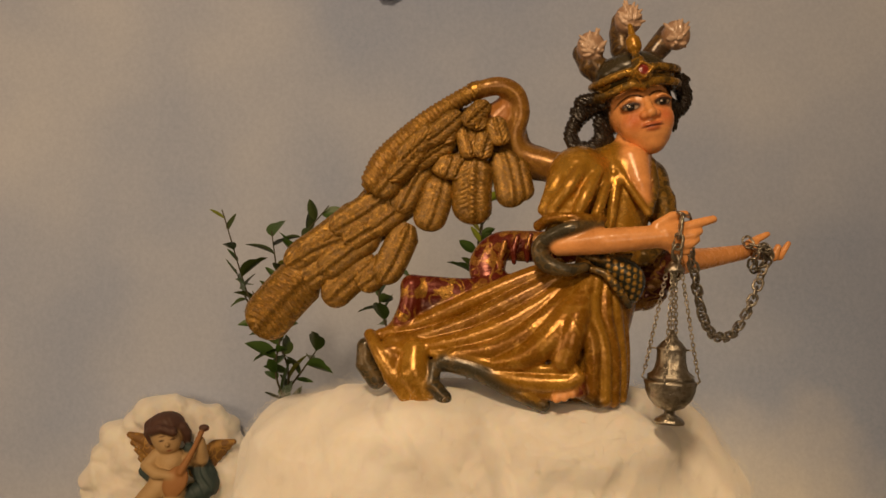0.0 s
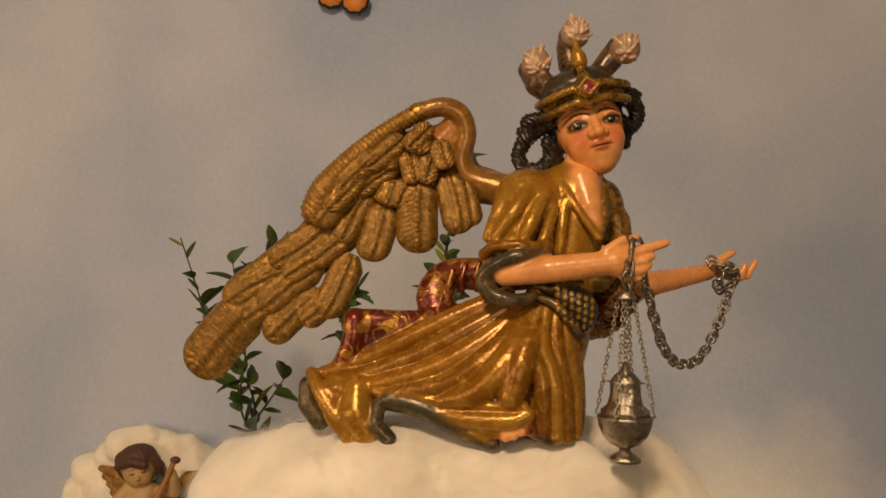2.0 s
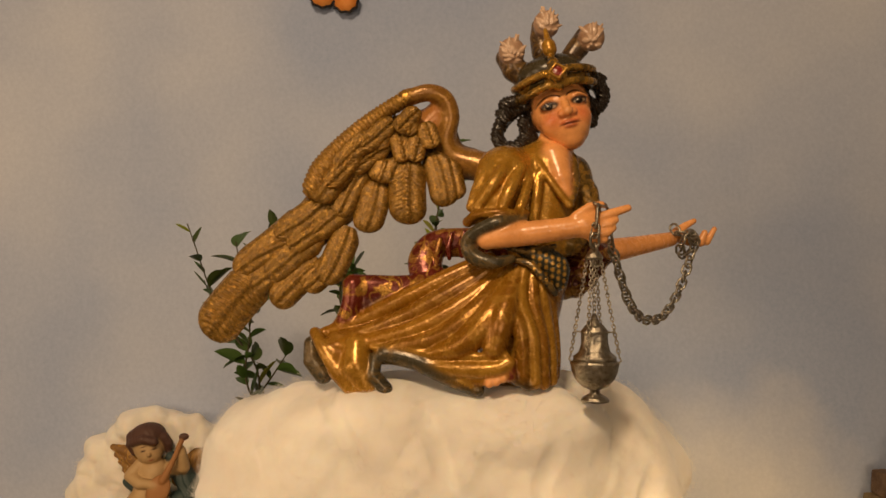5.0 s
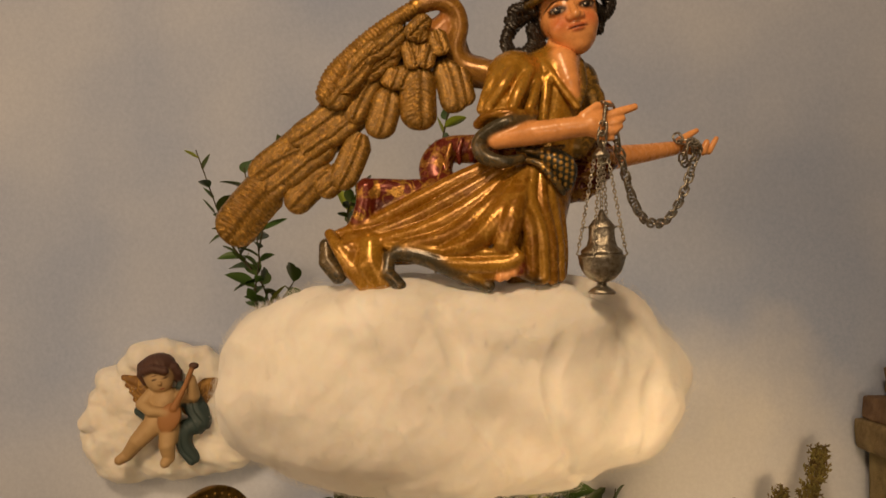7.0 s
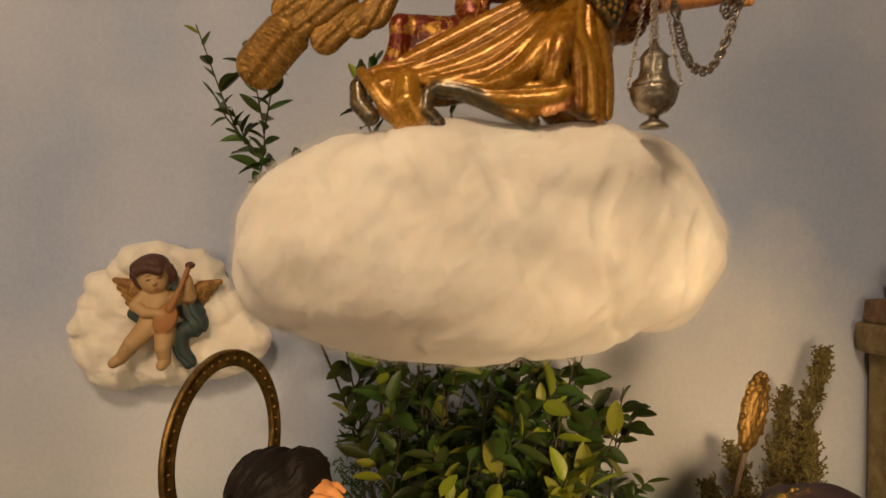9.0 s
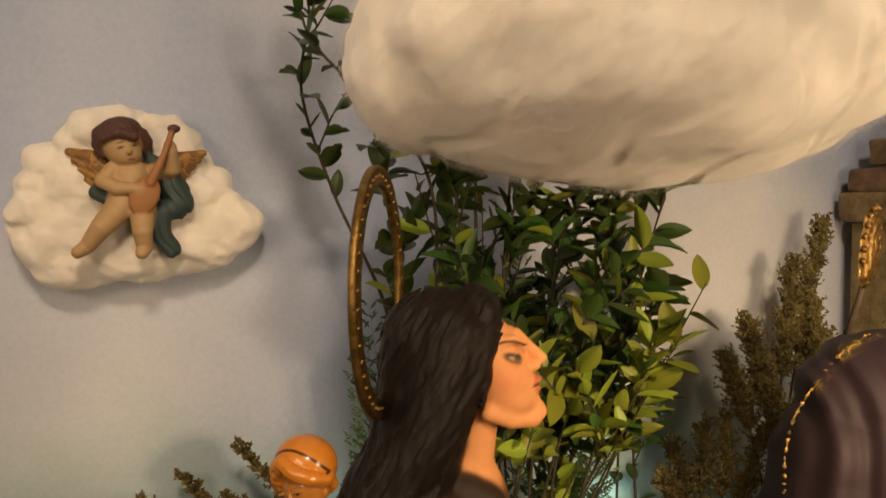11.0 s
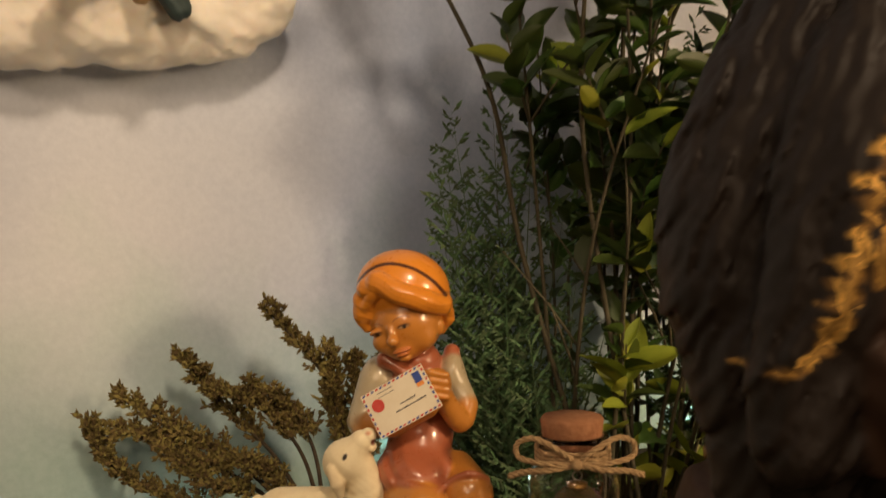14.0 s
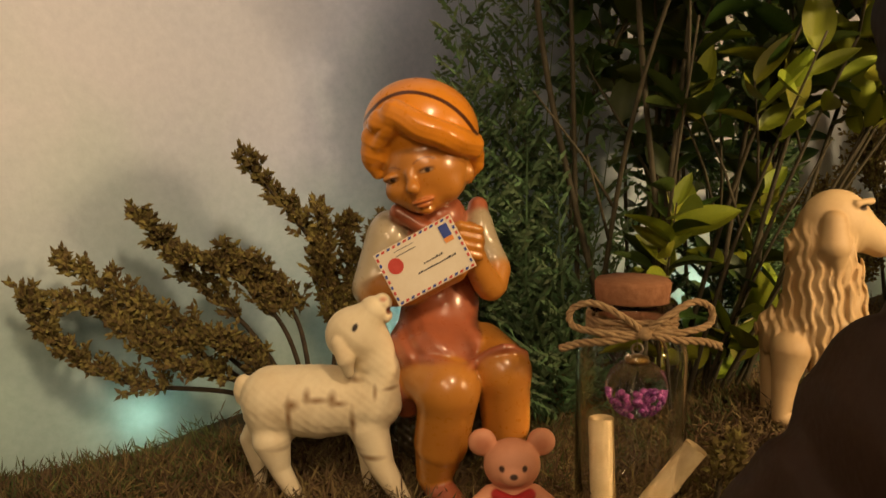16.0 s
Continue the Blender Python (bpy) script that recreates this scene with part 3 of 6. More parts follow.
    for pts in ([P(900, 272, 60, 10), P(874, 313, 84, 11), P(846, 355, 78, 9)], [P(919, 286, 66, 9), P(898, 328, 88, 11), P(883, 361, 90, 9)],
                [P(882, 269, 44, 10), P(853, 309, 60, 11), P(836, 352, 54, 9)], [P(932, 310, 64, 8), P(920, 346, 80, 9), P(912, 365, 86, 8)]):
        c.limb(pts, YELLOW, 0.75, 4, steps=5)
    c.limb([P(830, 378, 56, 9), P(846, 368, 84, 8), P(883, 366, 98, 7), P(926, 366, 84, 6)], OCHRE, 0.5, 4, steps=5)
    c.limb([P(921, 376, 88, 7), P(882, 381, 100, 10), P(850, 393, 92, 11), P(831, 412, 76, 13), P(839, 436, 76, 14), P(869, 447, 84, 11), P(901, 441, 80, 8)], GREY, 0.16, 4, steps=5)
    c.limb([P(857, 401, 60, 22), P(895, 398, 66, 24)], (0.035, 0.028, 0.018), 0.0, 8)
    c.limb([P(861, 410, 84, 16), P(920, 401, 98, 20), P(984, 393, 106, 18), P(1015, 388, 108, 18)], SKIN, 0, 7)
    c.ball(P(1026, 386, 108), (24, 25, 15), SKIN, 0, soft=8)
    c.limb([P(1037, 377, 112, 9), P(1061, 368, 114, 7.5), P(1086, 360, 114, 6)], SKIN, 0, 3)
    c.limb([P(1038, 390, 112, 9), P(1056, 385, 116, 7), P(1066, 379, 112, 6)], SKIN, 0, 3)
    c.limb([P(1034, 403, 112, 9), P(1052, 399, 114, 7.5), P(1062, 392, 112, 6)], SKIN, 0, 3)
    c.limb([P(1030, 410, 108, 8), P(1048, 410, 110, 6.5)], SKIN, 0, 3)
    c.limb([P(1002, 375, 112, 9), P(1024, 358, 112, 7), P(1044, 354, 112, 5.5)], SKIN, 0, 3)
    # far sleeve and arm
    c.limb([P(1022, 397, -40, 38), P(1054, 428, -46, 38), P(1026, 469, -36, 34), P(1004, 492, -30, 18)], (0.09, 0.018, 0.010), 0.5, 12, waves((0.3, 1, 0), 30, 2, 0.2))
    c.limb([P(1072, 422, -60, 24), P(1155, 406, -100, 18), P(1225, 391, -135, 14)], SKIN, 0, 8)
    c.ball(P(1243, 383, -140), (18, 15, 12), SKIN, 0, soft=6)
    c.limb([P(1238, 375, -140, 8), P(1256, 364, -140, 7), P(1272, 355, -140, 5)], SKIN, 0, 3)
    c.limb([P(1256, 391, -140, 9), P(1284, 397, -140, 8), P(1292, 378, -140, 6)], SKIN, 0, 3)
    c.limb([P(1261, 395, -144, 8), P(1298, 395, -146, 7), P(1313, 370, -146, 5)], SKIN, 0, 3)
    # red cloak blown behind: a broad ribbon with two bends
    c.limb([P(893, 405, -40, 26), P(832, 405, -50, 27), P(778, 409, -46, 26), P(757, 439, -36, 31), P(762, 474, -24, 28)], CRIMSON, 0.55, 5, steps=6, flat=0.6)
    for x, y in ((870, 396), (848, 396), (826, 398), (804, 402), (784, 410)):
        c.limb([B(x, y - 8, -18, 5), B(x - 6, y + 14, -14, 6), B(x - 4, y + 34, -16, 4)], CRIMSON, 0.6, 4)
    c.limb([P(765, 482, -16, 20), P(710, 488, -8, 22), P(660, 487, -4, 22), P(634, 485, -4, 20)], CRIMSON, 0.85, 5, steps=6, flat=0.7)
    c.limb([P(632, 483, 0, 17), P(630, 516, 0, 18), P(618, 546, -4, 17), P(597, 563, -12, 9)], CRIMSON, 0.8, 6, steps=5)
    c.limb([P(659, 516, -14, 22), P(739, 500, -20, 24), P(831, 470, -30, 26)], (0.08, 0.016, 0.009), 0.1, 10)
    # wing: rolled leading edge with a hollow, shaft to the back, plate under the feathers
    bone = [P(889, 271, -50, 30), P(848, 262, -54, 26), P(806, 247, -56, 22), P(792, 216, -50, 18), P(801, 177, -44, 17), P(790, 145, -38, 17), P(761, 134, -34, 16), P(722, 144, -34, 15), P(685, 167, -34, 15), P(646, 197, -32, 17), P(607, 235, -30, 20), P(575, 275, -28, 24), P(560, 308, -28, 24)]
    ridge = waves((0.74, 0.67, 0), 8.0, 1.5, 0, 0.3)
    c.limb(bone[:8], (0.30, 0.145, 0.03), 0.3, 8, steps=5)
    c.limb(bone[7:], (0.16, 0.075, 0.013), 1.3, 6, ridge, steps=5)
    c.limb([P(780, 168, -60, 26), P(759, 190, -60, 24)], (0.46, 0.19, 0.05), 0.1, 10)
    # plate coloured dark, so the gaps between feathers look deeply shaded
    c.limb([P(832, 258, -62, 30), P(738, 248, -60, 40), P(644, 291, -58, 42), P(551, 385, -56, 34), P(469, 469, -54, 22), P(408, 541, -52, 14)], (0.06, 0.030, 0.008), 0.2, 10, flat=0.45)
    c.limb([B(792, 225, -62, 26), B(740, 205, -60, 34), B(690, 222, -58, 34), B(640, 262, -56, 36), B(595, 315, -54, 30), B(545, 372, -54, 26)], (0.075, 0.036, 0.008), 0.3, 10, flat=0.5)
    lobes = ((470, 465, 384, 574, 78), (560, 352, 428, 462, 54), (575, 440, 496, 518, 52), (520, 430, 455, 490, 46), (545, 400, 442, 446, 44), (600, 440, 548, 490, 44), (575, 395, 484, 472, 50), (625, 380, 583, 482, 50),
             (640, 330, 560, 398, 46), (605, 318, 498, 400, 48), (600, 365, 520, 420, 44), (585, 335, 525, 385, 40), (650, 270, 606, 364, 44), (675, 300, 652, 392, 52), (795, 262, 812, 335, 44), (772, 250, 796, 346, 50), (728, 262, 730, 378, 62), (690, 262, 676, 304, 44), (712, 262, 692, 306, 38),
             (655, 250, 592, 312, 32), (692, 236, 628, 286, 32), (610, 262, 566, 338, 52), (690, 205, 672, 246, 34), (706, 214, 722, 268, 34), (748, 218, 736, 268, 34), (728, 178, 728, 222, 32), (756, 196, 772, 244, 34), (700, 192, 640, 246, 34), (665, 216, 600, 282, 36), (640, 246, 584, 312, 34), (745, 172, 706, 214, 30))
    extra = []
    for i, (x0, y0, x1, y1, wd) in enumerate(lobes):
        lift = -56 + 42 * (i / len(lobes))
        extra.append(feather(B(x0, y0, lift)[:2], B(x1, y1, lift)[:2], wd * 1.1, lift + 2, lift + 10, (0.035 + 0.014 * (i % 3), 0.016 + 0.006 * (i % 3), 0.003), 1.3, 0.1 if i % 2 else -0.1, 0.52))
    extra.append(angel_head())
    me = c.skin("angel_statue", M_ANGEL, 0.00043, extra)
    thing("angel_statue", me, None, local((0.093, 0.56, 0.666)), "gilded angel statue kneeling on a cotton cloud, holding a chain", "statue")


def angel_head():
    """Head, hair and crown, leaning to one side, in a finer clay."""
    c = Clay(1.25, 6.0)
    up, side = np.array((-0.24, 0.97, 0)), np.array((0.97, 0.24, 0))
    face = np.array(P(994, 182, 16))
    lean = 14

    def on(a, b, w):
        return tuple(face + a * side + b * up + np.array((0, 0, w)))
    c.ball(on(0, 8, 0), (50, 58, 50), SKIN, 0, (0, 0, lean), 8)
    c.ball(on(2, -26, 12), (39, 42, 40), SKIN, 0, (0, 0, lean), 12)
    c.ball(on(2, -57, 24), (17, 13, 17), SKIN, 0, (0, 0, lean), 10)
    c.ball(on(-25, -20, 25), (18, 20, 18), SKIN, 0, soft=10)
    c.ball(on(25, -18, 25), (18, 20, 18), SKIN, 0, soft=10)
    c.limb([(*on(0, 16, 46), 5), (*on(0, -2, 53), 6.5), (*on(0, -10, 58), 8.5)], SKIN, 0, 5)
    c.ball(on(-10, -12, 52), 6.5, SKIN, 0, soft=4)
    c.ball(on(10, -12, 52), 6.5, SKIN, 0, soft=4)
    lip = (0.48, 0.13, 0.05)
    c.ball(on(1, -27.5, 48), (16, 3.6, 8), lip, 0, (0, 0, lean), 3)
    c.ball(on(1, -34, 47), (12, 4.2, 7), lip, 0, (0, 0, lean), 3)
    for q in (-26, 26):
        c.ball(on(q, 7, 38), (14, 9, 10), SKIN, 0, (0, 0, lean), 5)
        c.limb([(*on(q - 15, 10, 40), 2.2), (*on(q, 17, 47), 2.6), (*on(q + 15, 10, 40), 2.2)], SKIN, 0, 3, steps=4)
        c.dab(on(q, -16, 44), (16, 13, 20), (0.74, 0.22, 0.08), 0, 0, 0.8)
        c.dab(on(q, 6, 48), (17, 8.5, 24), (0.34, 0.12, 0.04), 0, lean, 0.35)
        c.dab(on(q, 6.5, 48), (15, 6.6, 24), (0.04, 0.018, 0.010), 0, lean, 0.15)
        c.dab(on(q, 4.2, 48), (11, 3.0, 24), (0.38, 0.27, 0.17), 0, lean, 0.15)
        c.dab(on(q - 1, 5.2, 48), (6.8, 5.4, 24), (0.012, 0.008, 0.006), 0, lean, 0.15)
        # small pale glint painted into each pupil's colour
        c.dab(on(q - 3, 6.6, 48), (1.6, 1.4, 24), (0.7, 0.6, 0.5), 0, lean, 0.2)
        out = 1 if q > 0 else -1
        for k in range(13):
            a = -1 + k / 6
            c.dab(on(q + 19 * a, 24 - 8 * a * a - 3 * a * out, 44), (3.4, 1.5, 26), (0.10, 0.04, 0.016), 0, lean - out * 4 - 40 * a, 0.4)
    c.dab(on(1, -30.6, 50), (17, 1.3, 14), (0.10, 0.02, 0.012), 0, lean, 0.4)
    # hair in rolled curls
    c.ball(on(0, 20, -20), (62, 54, 48), BLACK, 0, (0, 0, lean), 5, waves((1, 0.3, 0.4), 11, 1.4))
    for pts in ([(925, 168, 4, 14), (905, 180, -2, 15), (890, 200, -6, 13), (884, 222, -8, 12), (896, 240, -8, 13), (920, 240, -6, 14), (934, 222, -4, 13)],
                [(912, 160, 14, 12), (896, 164, 10, 11), (900, 180, 6, 11)], [(930, 196, 4, 12), (942, 226, -8, 15), (948, 244, -14, 12)], [(888, 180, 2, 9), (898, 190, 8, 9)],
                [(1048, 122, 6, 13), (1064, 130, 0, 14), (1070, 150, -4, 13), (1060, 168, -4, 13), (1048, 160, 6, 11)], [(1056, 112, 8, 9), (1068, 118, 6, 9)], [(1054, 178, -10, 10), (1052, 196, -14, 9)], [(922, 152, 22, 9), (934, 168, 26, 8)]):
        c.limb([B(*q) for q in pts], BLACK, 0, 3, waves((1, 1, 0), 7, 1.0), steps=4)
    # crown: two rims with a wide band, jewel plate, knob, dark cap
    dark = (0.085, 0.060, 0.018)
    for b, r, sq in ((38, 66, 7), (58, 70, 6.5)):
        ring = [(on(r * math.sin(a), b + (4 if b < 50 else 2) * math.cos(a * 3) - (6 * math.exp(-(a / 0.35) ** 2) if b < 50 else 0), 4 + 0.86 * r * math.cos(a))) for a in np.linspace(-2.2, 2.2, 25)]
        c.limb([(*q, sq) for q in ring], OLIVE, 0.9, 4)
    c.ball(on(0, 50, -2), (66, 17, 58), dark, 0.8, (0, 0, lean), 4)
    c.limb([(*on(-4, 34, 60), 9), (*on(-4, 52, 62), 18), (*on(-4, 72, 58), 11), (*on(-4, 84, 54), 6)], OLIVE, 1.0, 5)
    for a, b in ((-15, 0), (0, 12), (15, 0), (0, -12)):
        c.limb([(*on(-4 + a, 55 + b, 78), 2.2), (*on(-4 - b * 15 / 12, 55 + a * 12 / 15, 78), 2.2)], YELLOW, 1.3, 2)
    c.dab(on(-4, 55, 80), (9, 9, 18), (0.22, 0.02, 0.012), 0, lean + 45, 0.2)
    c.limb([(*on(-3, 88, 50), 6), (*on(-2, 100, 48), 12), (*on(-2, 108, 47), 12), (*on(-1, 120, 45), 6), (*on(0, 136, 42), 4)], YELLOW, 0.9, 3)
    c.ball(on(-2, 74, -8), (58, 32, 48), (0.045, 0.036, 0.018), 0, (0, 0, lean), 7)
    # three feathered plumes on dark stems
    rng = random.Random(8)
    for stem, top in (([P(937, 118, 0, 20), P(914, 100, 0, 23), P(898, 79, -6, 17)], P(908, 73, 14)),
                      ([P(966, 66, -14, 20), P(963, 38, -16, 20), P(962, 18, -16, 16)], P(970, 21, 6)),
                      ([P(1014, 77, -6, 18), P(1029, 58, -6, 20), P(1039, 37, -8, 16)], P(1049, 46, 12))):
        c.limb(stem, (0.075, 0.045, 0.024), 0.2, 6)
        c.ball(top, (23, 25, 17), (0.36, 0.22, 0.14), 0, soft=4)
        for k in range(34):
            a, b = rng.uniform(-0.9, 0.9), rng.uniform(-0.9, 0.9)
            if a * a + b * b > 0.85:
                continue
            p = np.array(top) + (23 * a, 25 * b, 17 * math.sqrt(1 - a * a - b * b))
            d = np.array((a * 9 + rng.uniform(-3, 3), 6 + b * 8, -3 * (a * a + b * b)))
            c.limb([(*(p - d * 0.6), 2.4), (*p, 3.0), (*(p + d * 0.6), 1.8)], IVORY, 0, 1.2)
    return c.raw()


angel()


# ---- the big cotton cloud and its post ----
def cloud(name, lumps, m, scale, cell, label, soft=30, relief=None, fibres=9000):
    c = Clay(cell, soft)
    for x, y, w, rx, ry, rz in lumps:
        c.ball((x, y, w), (rx, ry, rz), (0.8, 0.8, 0.8), 0, soft=soft)
    me = c.skin(name, M_COTTON, scale, (), relief)
    ob = thing(name, me, None, m, label, "cotton cloud")
    # loose fibres standing off the wool
    rng = random.Random(len(lumps))
    co = np.empty(len(me.vertices) * 3, np.float32)
    me.vertices.foreach_get("co", co)
    co = co.reshape(-1, 3)
    no = np.empty(len(me.vertices) * 3, np.float32)
    me.vertex_normals.foreach_get("vector", no)
    no = no.reshape(-1, 3)
    v, f = [], []
    for _ in range(fibres):
        i = rng.randrange(len(co))
        p, d = Vector(co[i]), Vector(no[i])
        side = d.cross(Vector([rng.uniform(-1, 1) for _ in range(3)])).normalized()
        ln = rng.uniform(0.004, 0.015)
        wv = d.cross(side) * 0.00007
        pts = [p - d * 0.001, p + d * ln * 0.22 + side * ln * 0.3, p + d * ln * 0.36 + side * ln * 0.75, p + d * ln * 0.26 + side * ln * 1.2]
        k = len(v)
        for j, q in enumerate(pts):
            s = 1 - j * 0.28
            v += [q - wv * s, q + wv * s, q + d * 0.0001 * s]
        for j in range(3):
            a, b = k + 3 * j, k + 3 * j + 3
            f += [(a, a + 1, b + 1, b), (a + 1, a + 2, b + 2, b + 1), (a + 2, a, b, b + 2)]
    fuzz = thing("fibre_fuzz", mesh_of("fibre_fuzz", v, f, M_COTTON), None, kind="stuff")
    fuzz.parent = ob
    return ob


def fluff(period, amp, seed, count=12):
    """Uneven lumps: many slanting waves on top of one another."""
    rng = np.random.RandomState(seed)
    ks = rng.normal(size=(count, 3))
    ks = ks / np.linalg.norm(ks, axis=1)[:, None] * (2 * math.pi / period) * rng.uniform(0.6, 1.6, (count, 1))
    ph = rng.uniform(0, 6.28, count)

    def f(p):
        out = 0
        for i, (k, q) in enumerate(zip(ks, ph)):
            out = out + np.sin(p @ k + q + 1.2 * np.sin(p @ ks[i - 1] * 0.6))
        return amp * out / math.sqrt(count)
    return f


def wool(p):
    # soft upright tucks, as where a sheet of wool is pulled round a form
    tuck = np.sin(p[..., 0] / 26.0 + 1.6 * np.sin(p[..., 1] / 90.0 + p[..., 0] / 140.0) + fluff(260, 0.8, 9)(p))
    crease = np.clip(tuck - 0.72, 0, 1) * 3.5 * (0.5 + 0.5 * np.tanh(2.5 * fluff(190, 1.0, 5)(p)))
    return -6.5 * crease + fluff(190, 7.5, 3)(p) + fluff(75, 1.0, 4)(p) + fluff(30, 0.3, 7)(p)


BIG = [(-300, 0, 0, 118, 140, 150), (-190, 20, 30, 170, 155, 200), (0, 10, 50, 200, 178, 215), (170, 18, 30, 190, 170, 200), (300, 0, 0, 118, 150, 150), (60, -50, 30, 230, 138, 190), (-120, -45, 30, 210, 138, 190), (-230, 105, 0, 95, 75, 110), (245, 118, 0, 130, 86, 110), (0, 130, 60, 230, 75, 120), (-60, 118, 135, 190, 66, 84), (130, 122, 135, 150, 66, 84)]
# the same lumps again further back, so that the cloud is as deep as it is high
BIG = [(x, y, w + 25, rx * 0.94, ry * 0.93, rz * 0.8) for x, y, w, rx, ry, rz in BIG] + [(1.10 * x, 1.09 * y - 21, w - 108, rx * 1.07, ry * 1.07, rz) for x, y, w, rx, ry, rz in BIG[:7]]
cloud("cotton_cloud", BIG, local((0.042, 0.617, 0.584)), 0.00046, 4.0, "large fluffy cloud of white cotton wool", 40, wool, 20000)
post = bmesh.new()
tube(post, [(0.05, 0.68, 0.60), (0.05, 0.9, 0.60), (0.05, 1.121, 0.60)], 0.005, 8)
thing("cloud_bracket", post, M_WOOD, None, "slim dark bracket holding the cloud to the wall", "bracket")


# ---- the angel's censer and chain ----
def link_mesh(name, length, width, wire, material):
    bm = bmesh.new()
    n = 18
    pts = []
    for i in range(n):
        a = 2 * math.pi * i / n
        pts.append((width / 2 * math.cos(a), 0, (length - width) / 2 * (1 if math.sin(a) > 0 else -1) + width / 2 * math.sin(a)))
    tube(bm, pts, wire, 6, True)
    me = bpy.data.meshes.new(name)
    bm.to_mesh(me)
    bm.free()
    me.shade_smooth()
    me.materials.append(material)
    return me


def chain_links(parent, path, mesh, pitch, name="link"):
    pts = [Vector(p) for p in path]
    lens = [0.0]
    for a, b in zip(pts, pts[1:]):
        lens.append(lens[-1] + (b - a).length)
    count = max(2, int(lens[-1] / pitch))
    for i in range(count):
        s = (i + 0.5) * lens[-1] / count
        k = max(j for j in range(len(lens) - 1) if lens[j] <= s)
        t = (s - lens[k]) / (lens[k + 1] - lens[k])
        p = pts[k].lerp(pts[k + 1], t)
        d = (pts[k + 1] - pts[k]).normalized()
        ob = new(name, mesh)
        ob.parent = parent
        rot = d.to_track_quat("Z", "Y").to_matrix().to_4x4() @ pose(0, 0, 0, 0, 0, (90 if i % 2 else 0) + 20 + random.uniform(-15, 15))
        ob.matrix_local = Matrix.Translation(p) @ rot


def censer():
    o = Vector((0.1495, 0.513, 0.662))
    top = empty("censer", Matrix.Translation(o), "silver censer hanging on chains from the angel's fingers", "censer")
    bm = bmesh.new()
    lathe(bm, [(0.002, 0.0), (0.0095, 0.0), (0.0098, 0.0015), (0.008, 0.0035), (0.0035, 0.006), (0.0033, 0.0085)], 28)
    part("foot", bm, M_STEEL, top)
    bm = bmesh.new()
    lathe(bm, [(0.003, 0.008), (0.009, 0.0105), (0.0135, 0.0155), (0.0158, 0.021), (0.0162, 0.0245), (0.0168, 0.0255), (0.0168, 0.027), (0.0150, 0.028)], 32)
    part("bowl", bm, M_STEEL, top)
    bm = bmesh.new()
    prof = [(0.0150, 0.028), (0.0138, 0.031), (0.0105, 0.0345), (0.0088, 0.040), (0.0086, 0.046), (0.0092, 0.047), (0.0090, 0.0485), (0.006, 0.052), (0.0030, 0.055), (0.0012, 0.060)]
    lathe(bm, prof, 32)
    for v in bm.verts:
        a = math.atan2(v.co.y, v.co.x)
        k = 1 + 0.07 * math.sin(a * 8 + v.co.z * 900)
        v.co.x *= k
        v.co.y *= k
    part("lid", bm, M_STEEL, top, "pierced silver lid")
    bm = bmesh.new()
    lathe(bm, [(0.001, 0.0975), (0.0062, 0.0975), (0.0064, 0.099), (0.0045, 0.102), (0.002, 0.105), (0.001, 0.108)], 20)
    part("cap", bm, M_STEEL, top)
    small = link_mesh("small_link", 0.0036, 0.0021, 0.00042, M_STEEL)
    for k in range(4):
        a = math.pi / 4 + k * math.pi / 2 + 0.3
        c, s = math.cos(a), math.sin(a)
        bm = bmesh.new()
        tube(bm, [(0.0155 * c, 0.0155 * s, 0.026), (0.0185 * c, 0.0185 * s, 0.0285), (0.0172 * c, 0.0172 * s, 0.031)], 0.0007, 6)
        part("lug", bm, M_STEEL, top)
        bm = bmesh.new()
        tube(bm, [(0.009 * c, 0.009 * s, 0.0475), (0.0145 * c, 0.0145 * s, 0.0478)], 0.0006, 6)
        part("lug", bm, M_STEEL, top)
        chain_links(top, [(0.0172 * c, 0.0172 * s, 0.031), (0.0140 * c, 0.0140 * s, 0.048), (0.0048 * c, 0.0048 * s, 0.098)], small, 0.0027, "small_link")
    chain_links(top, [(0, 0, 0.060), (0, 0, 0.0975)], small, 0.0027, "small_link")


censer()


def big_chain():
    o = Vector((0.149, 0.513, 0.778))
    top = empty("hand_chain", Matrix.Translation(o), "steel chain looped between the angel's two hands", "chain")
    big = link_mesh("link", 0.0100, 0.0066, 0.00105, M_STEEL)
    a = [(0.002, 0, -0.022), (0, -0.006, -0.006), (0.001, -0.008, 0.010), (0.004, -0.003, 0.019), (0.010, 0.004, 0.012), (0.014, 0.010, -0.006), (0.019, 0.018, -0.016)]
    b = [(0.019, 0.018, -0.016), (0.026, 0.030, -0.032), (0.036, 0.045, -0.050), (0.050, 0.062, -0.061), (0.068, 0.080, -0.060), (0.084, 0.094, -0.044), (0.096, 0.102, -0.020), (0.102, 0.104, 0.001)]
    wrap = [(0.102, 0.104, 0.001), (0.100, 0.098, 0.008), (0.092, 0.094, 0.004), (0.090, 0.100, -0.006), (0.096, 0.106, -0.009), (0.102, 0.100, -0.002), (0.098, 0.094, 0.006), (0.088, 0.096, 0.008), (0.084, 0.100, 0.014)]
    for p in (a, b, wrap):
        chain_links(top, curve_points(p, 8), big, 0.0066)


big_chain()


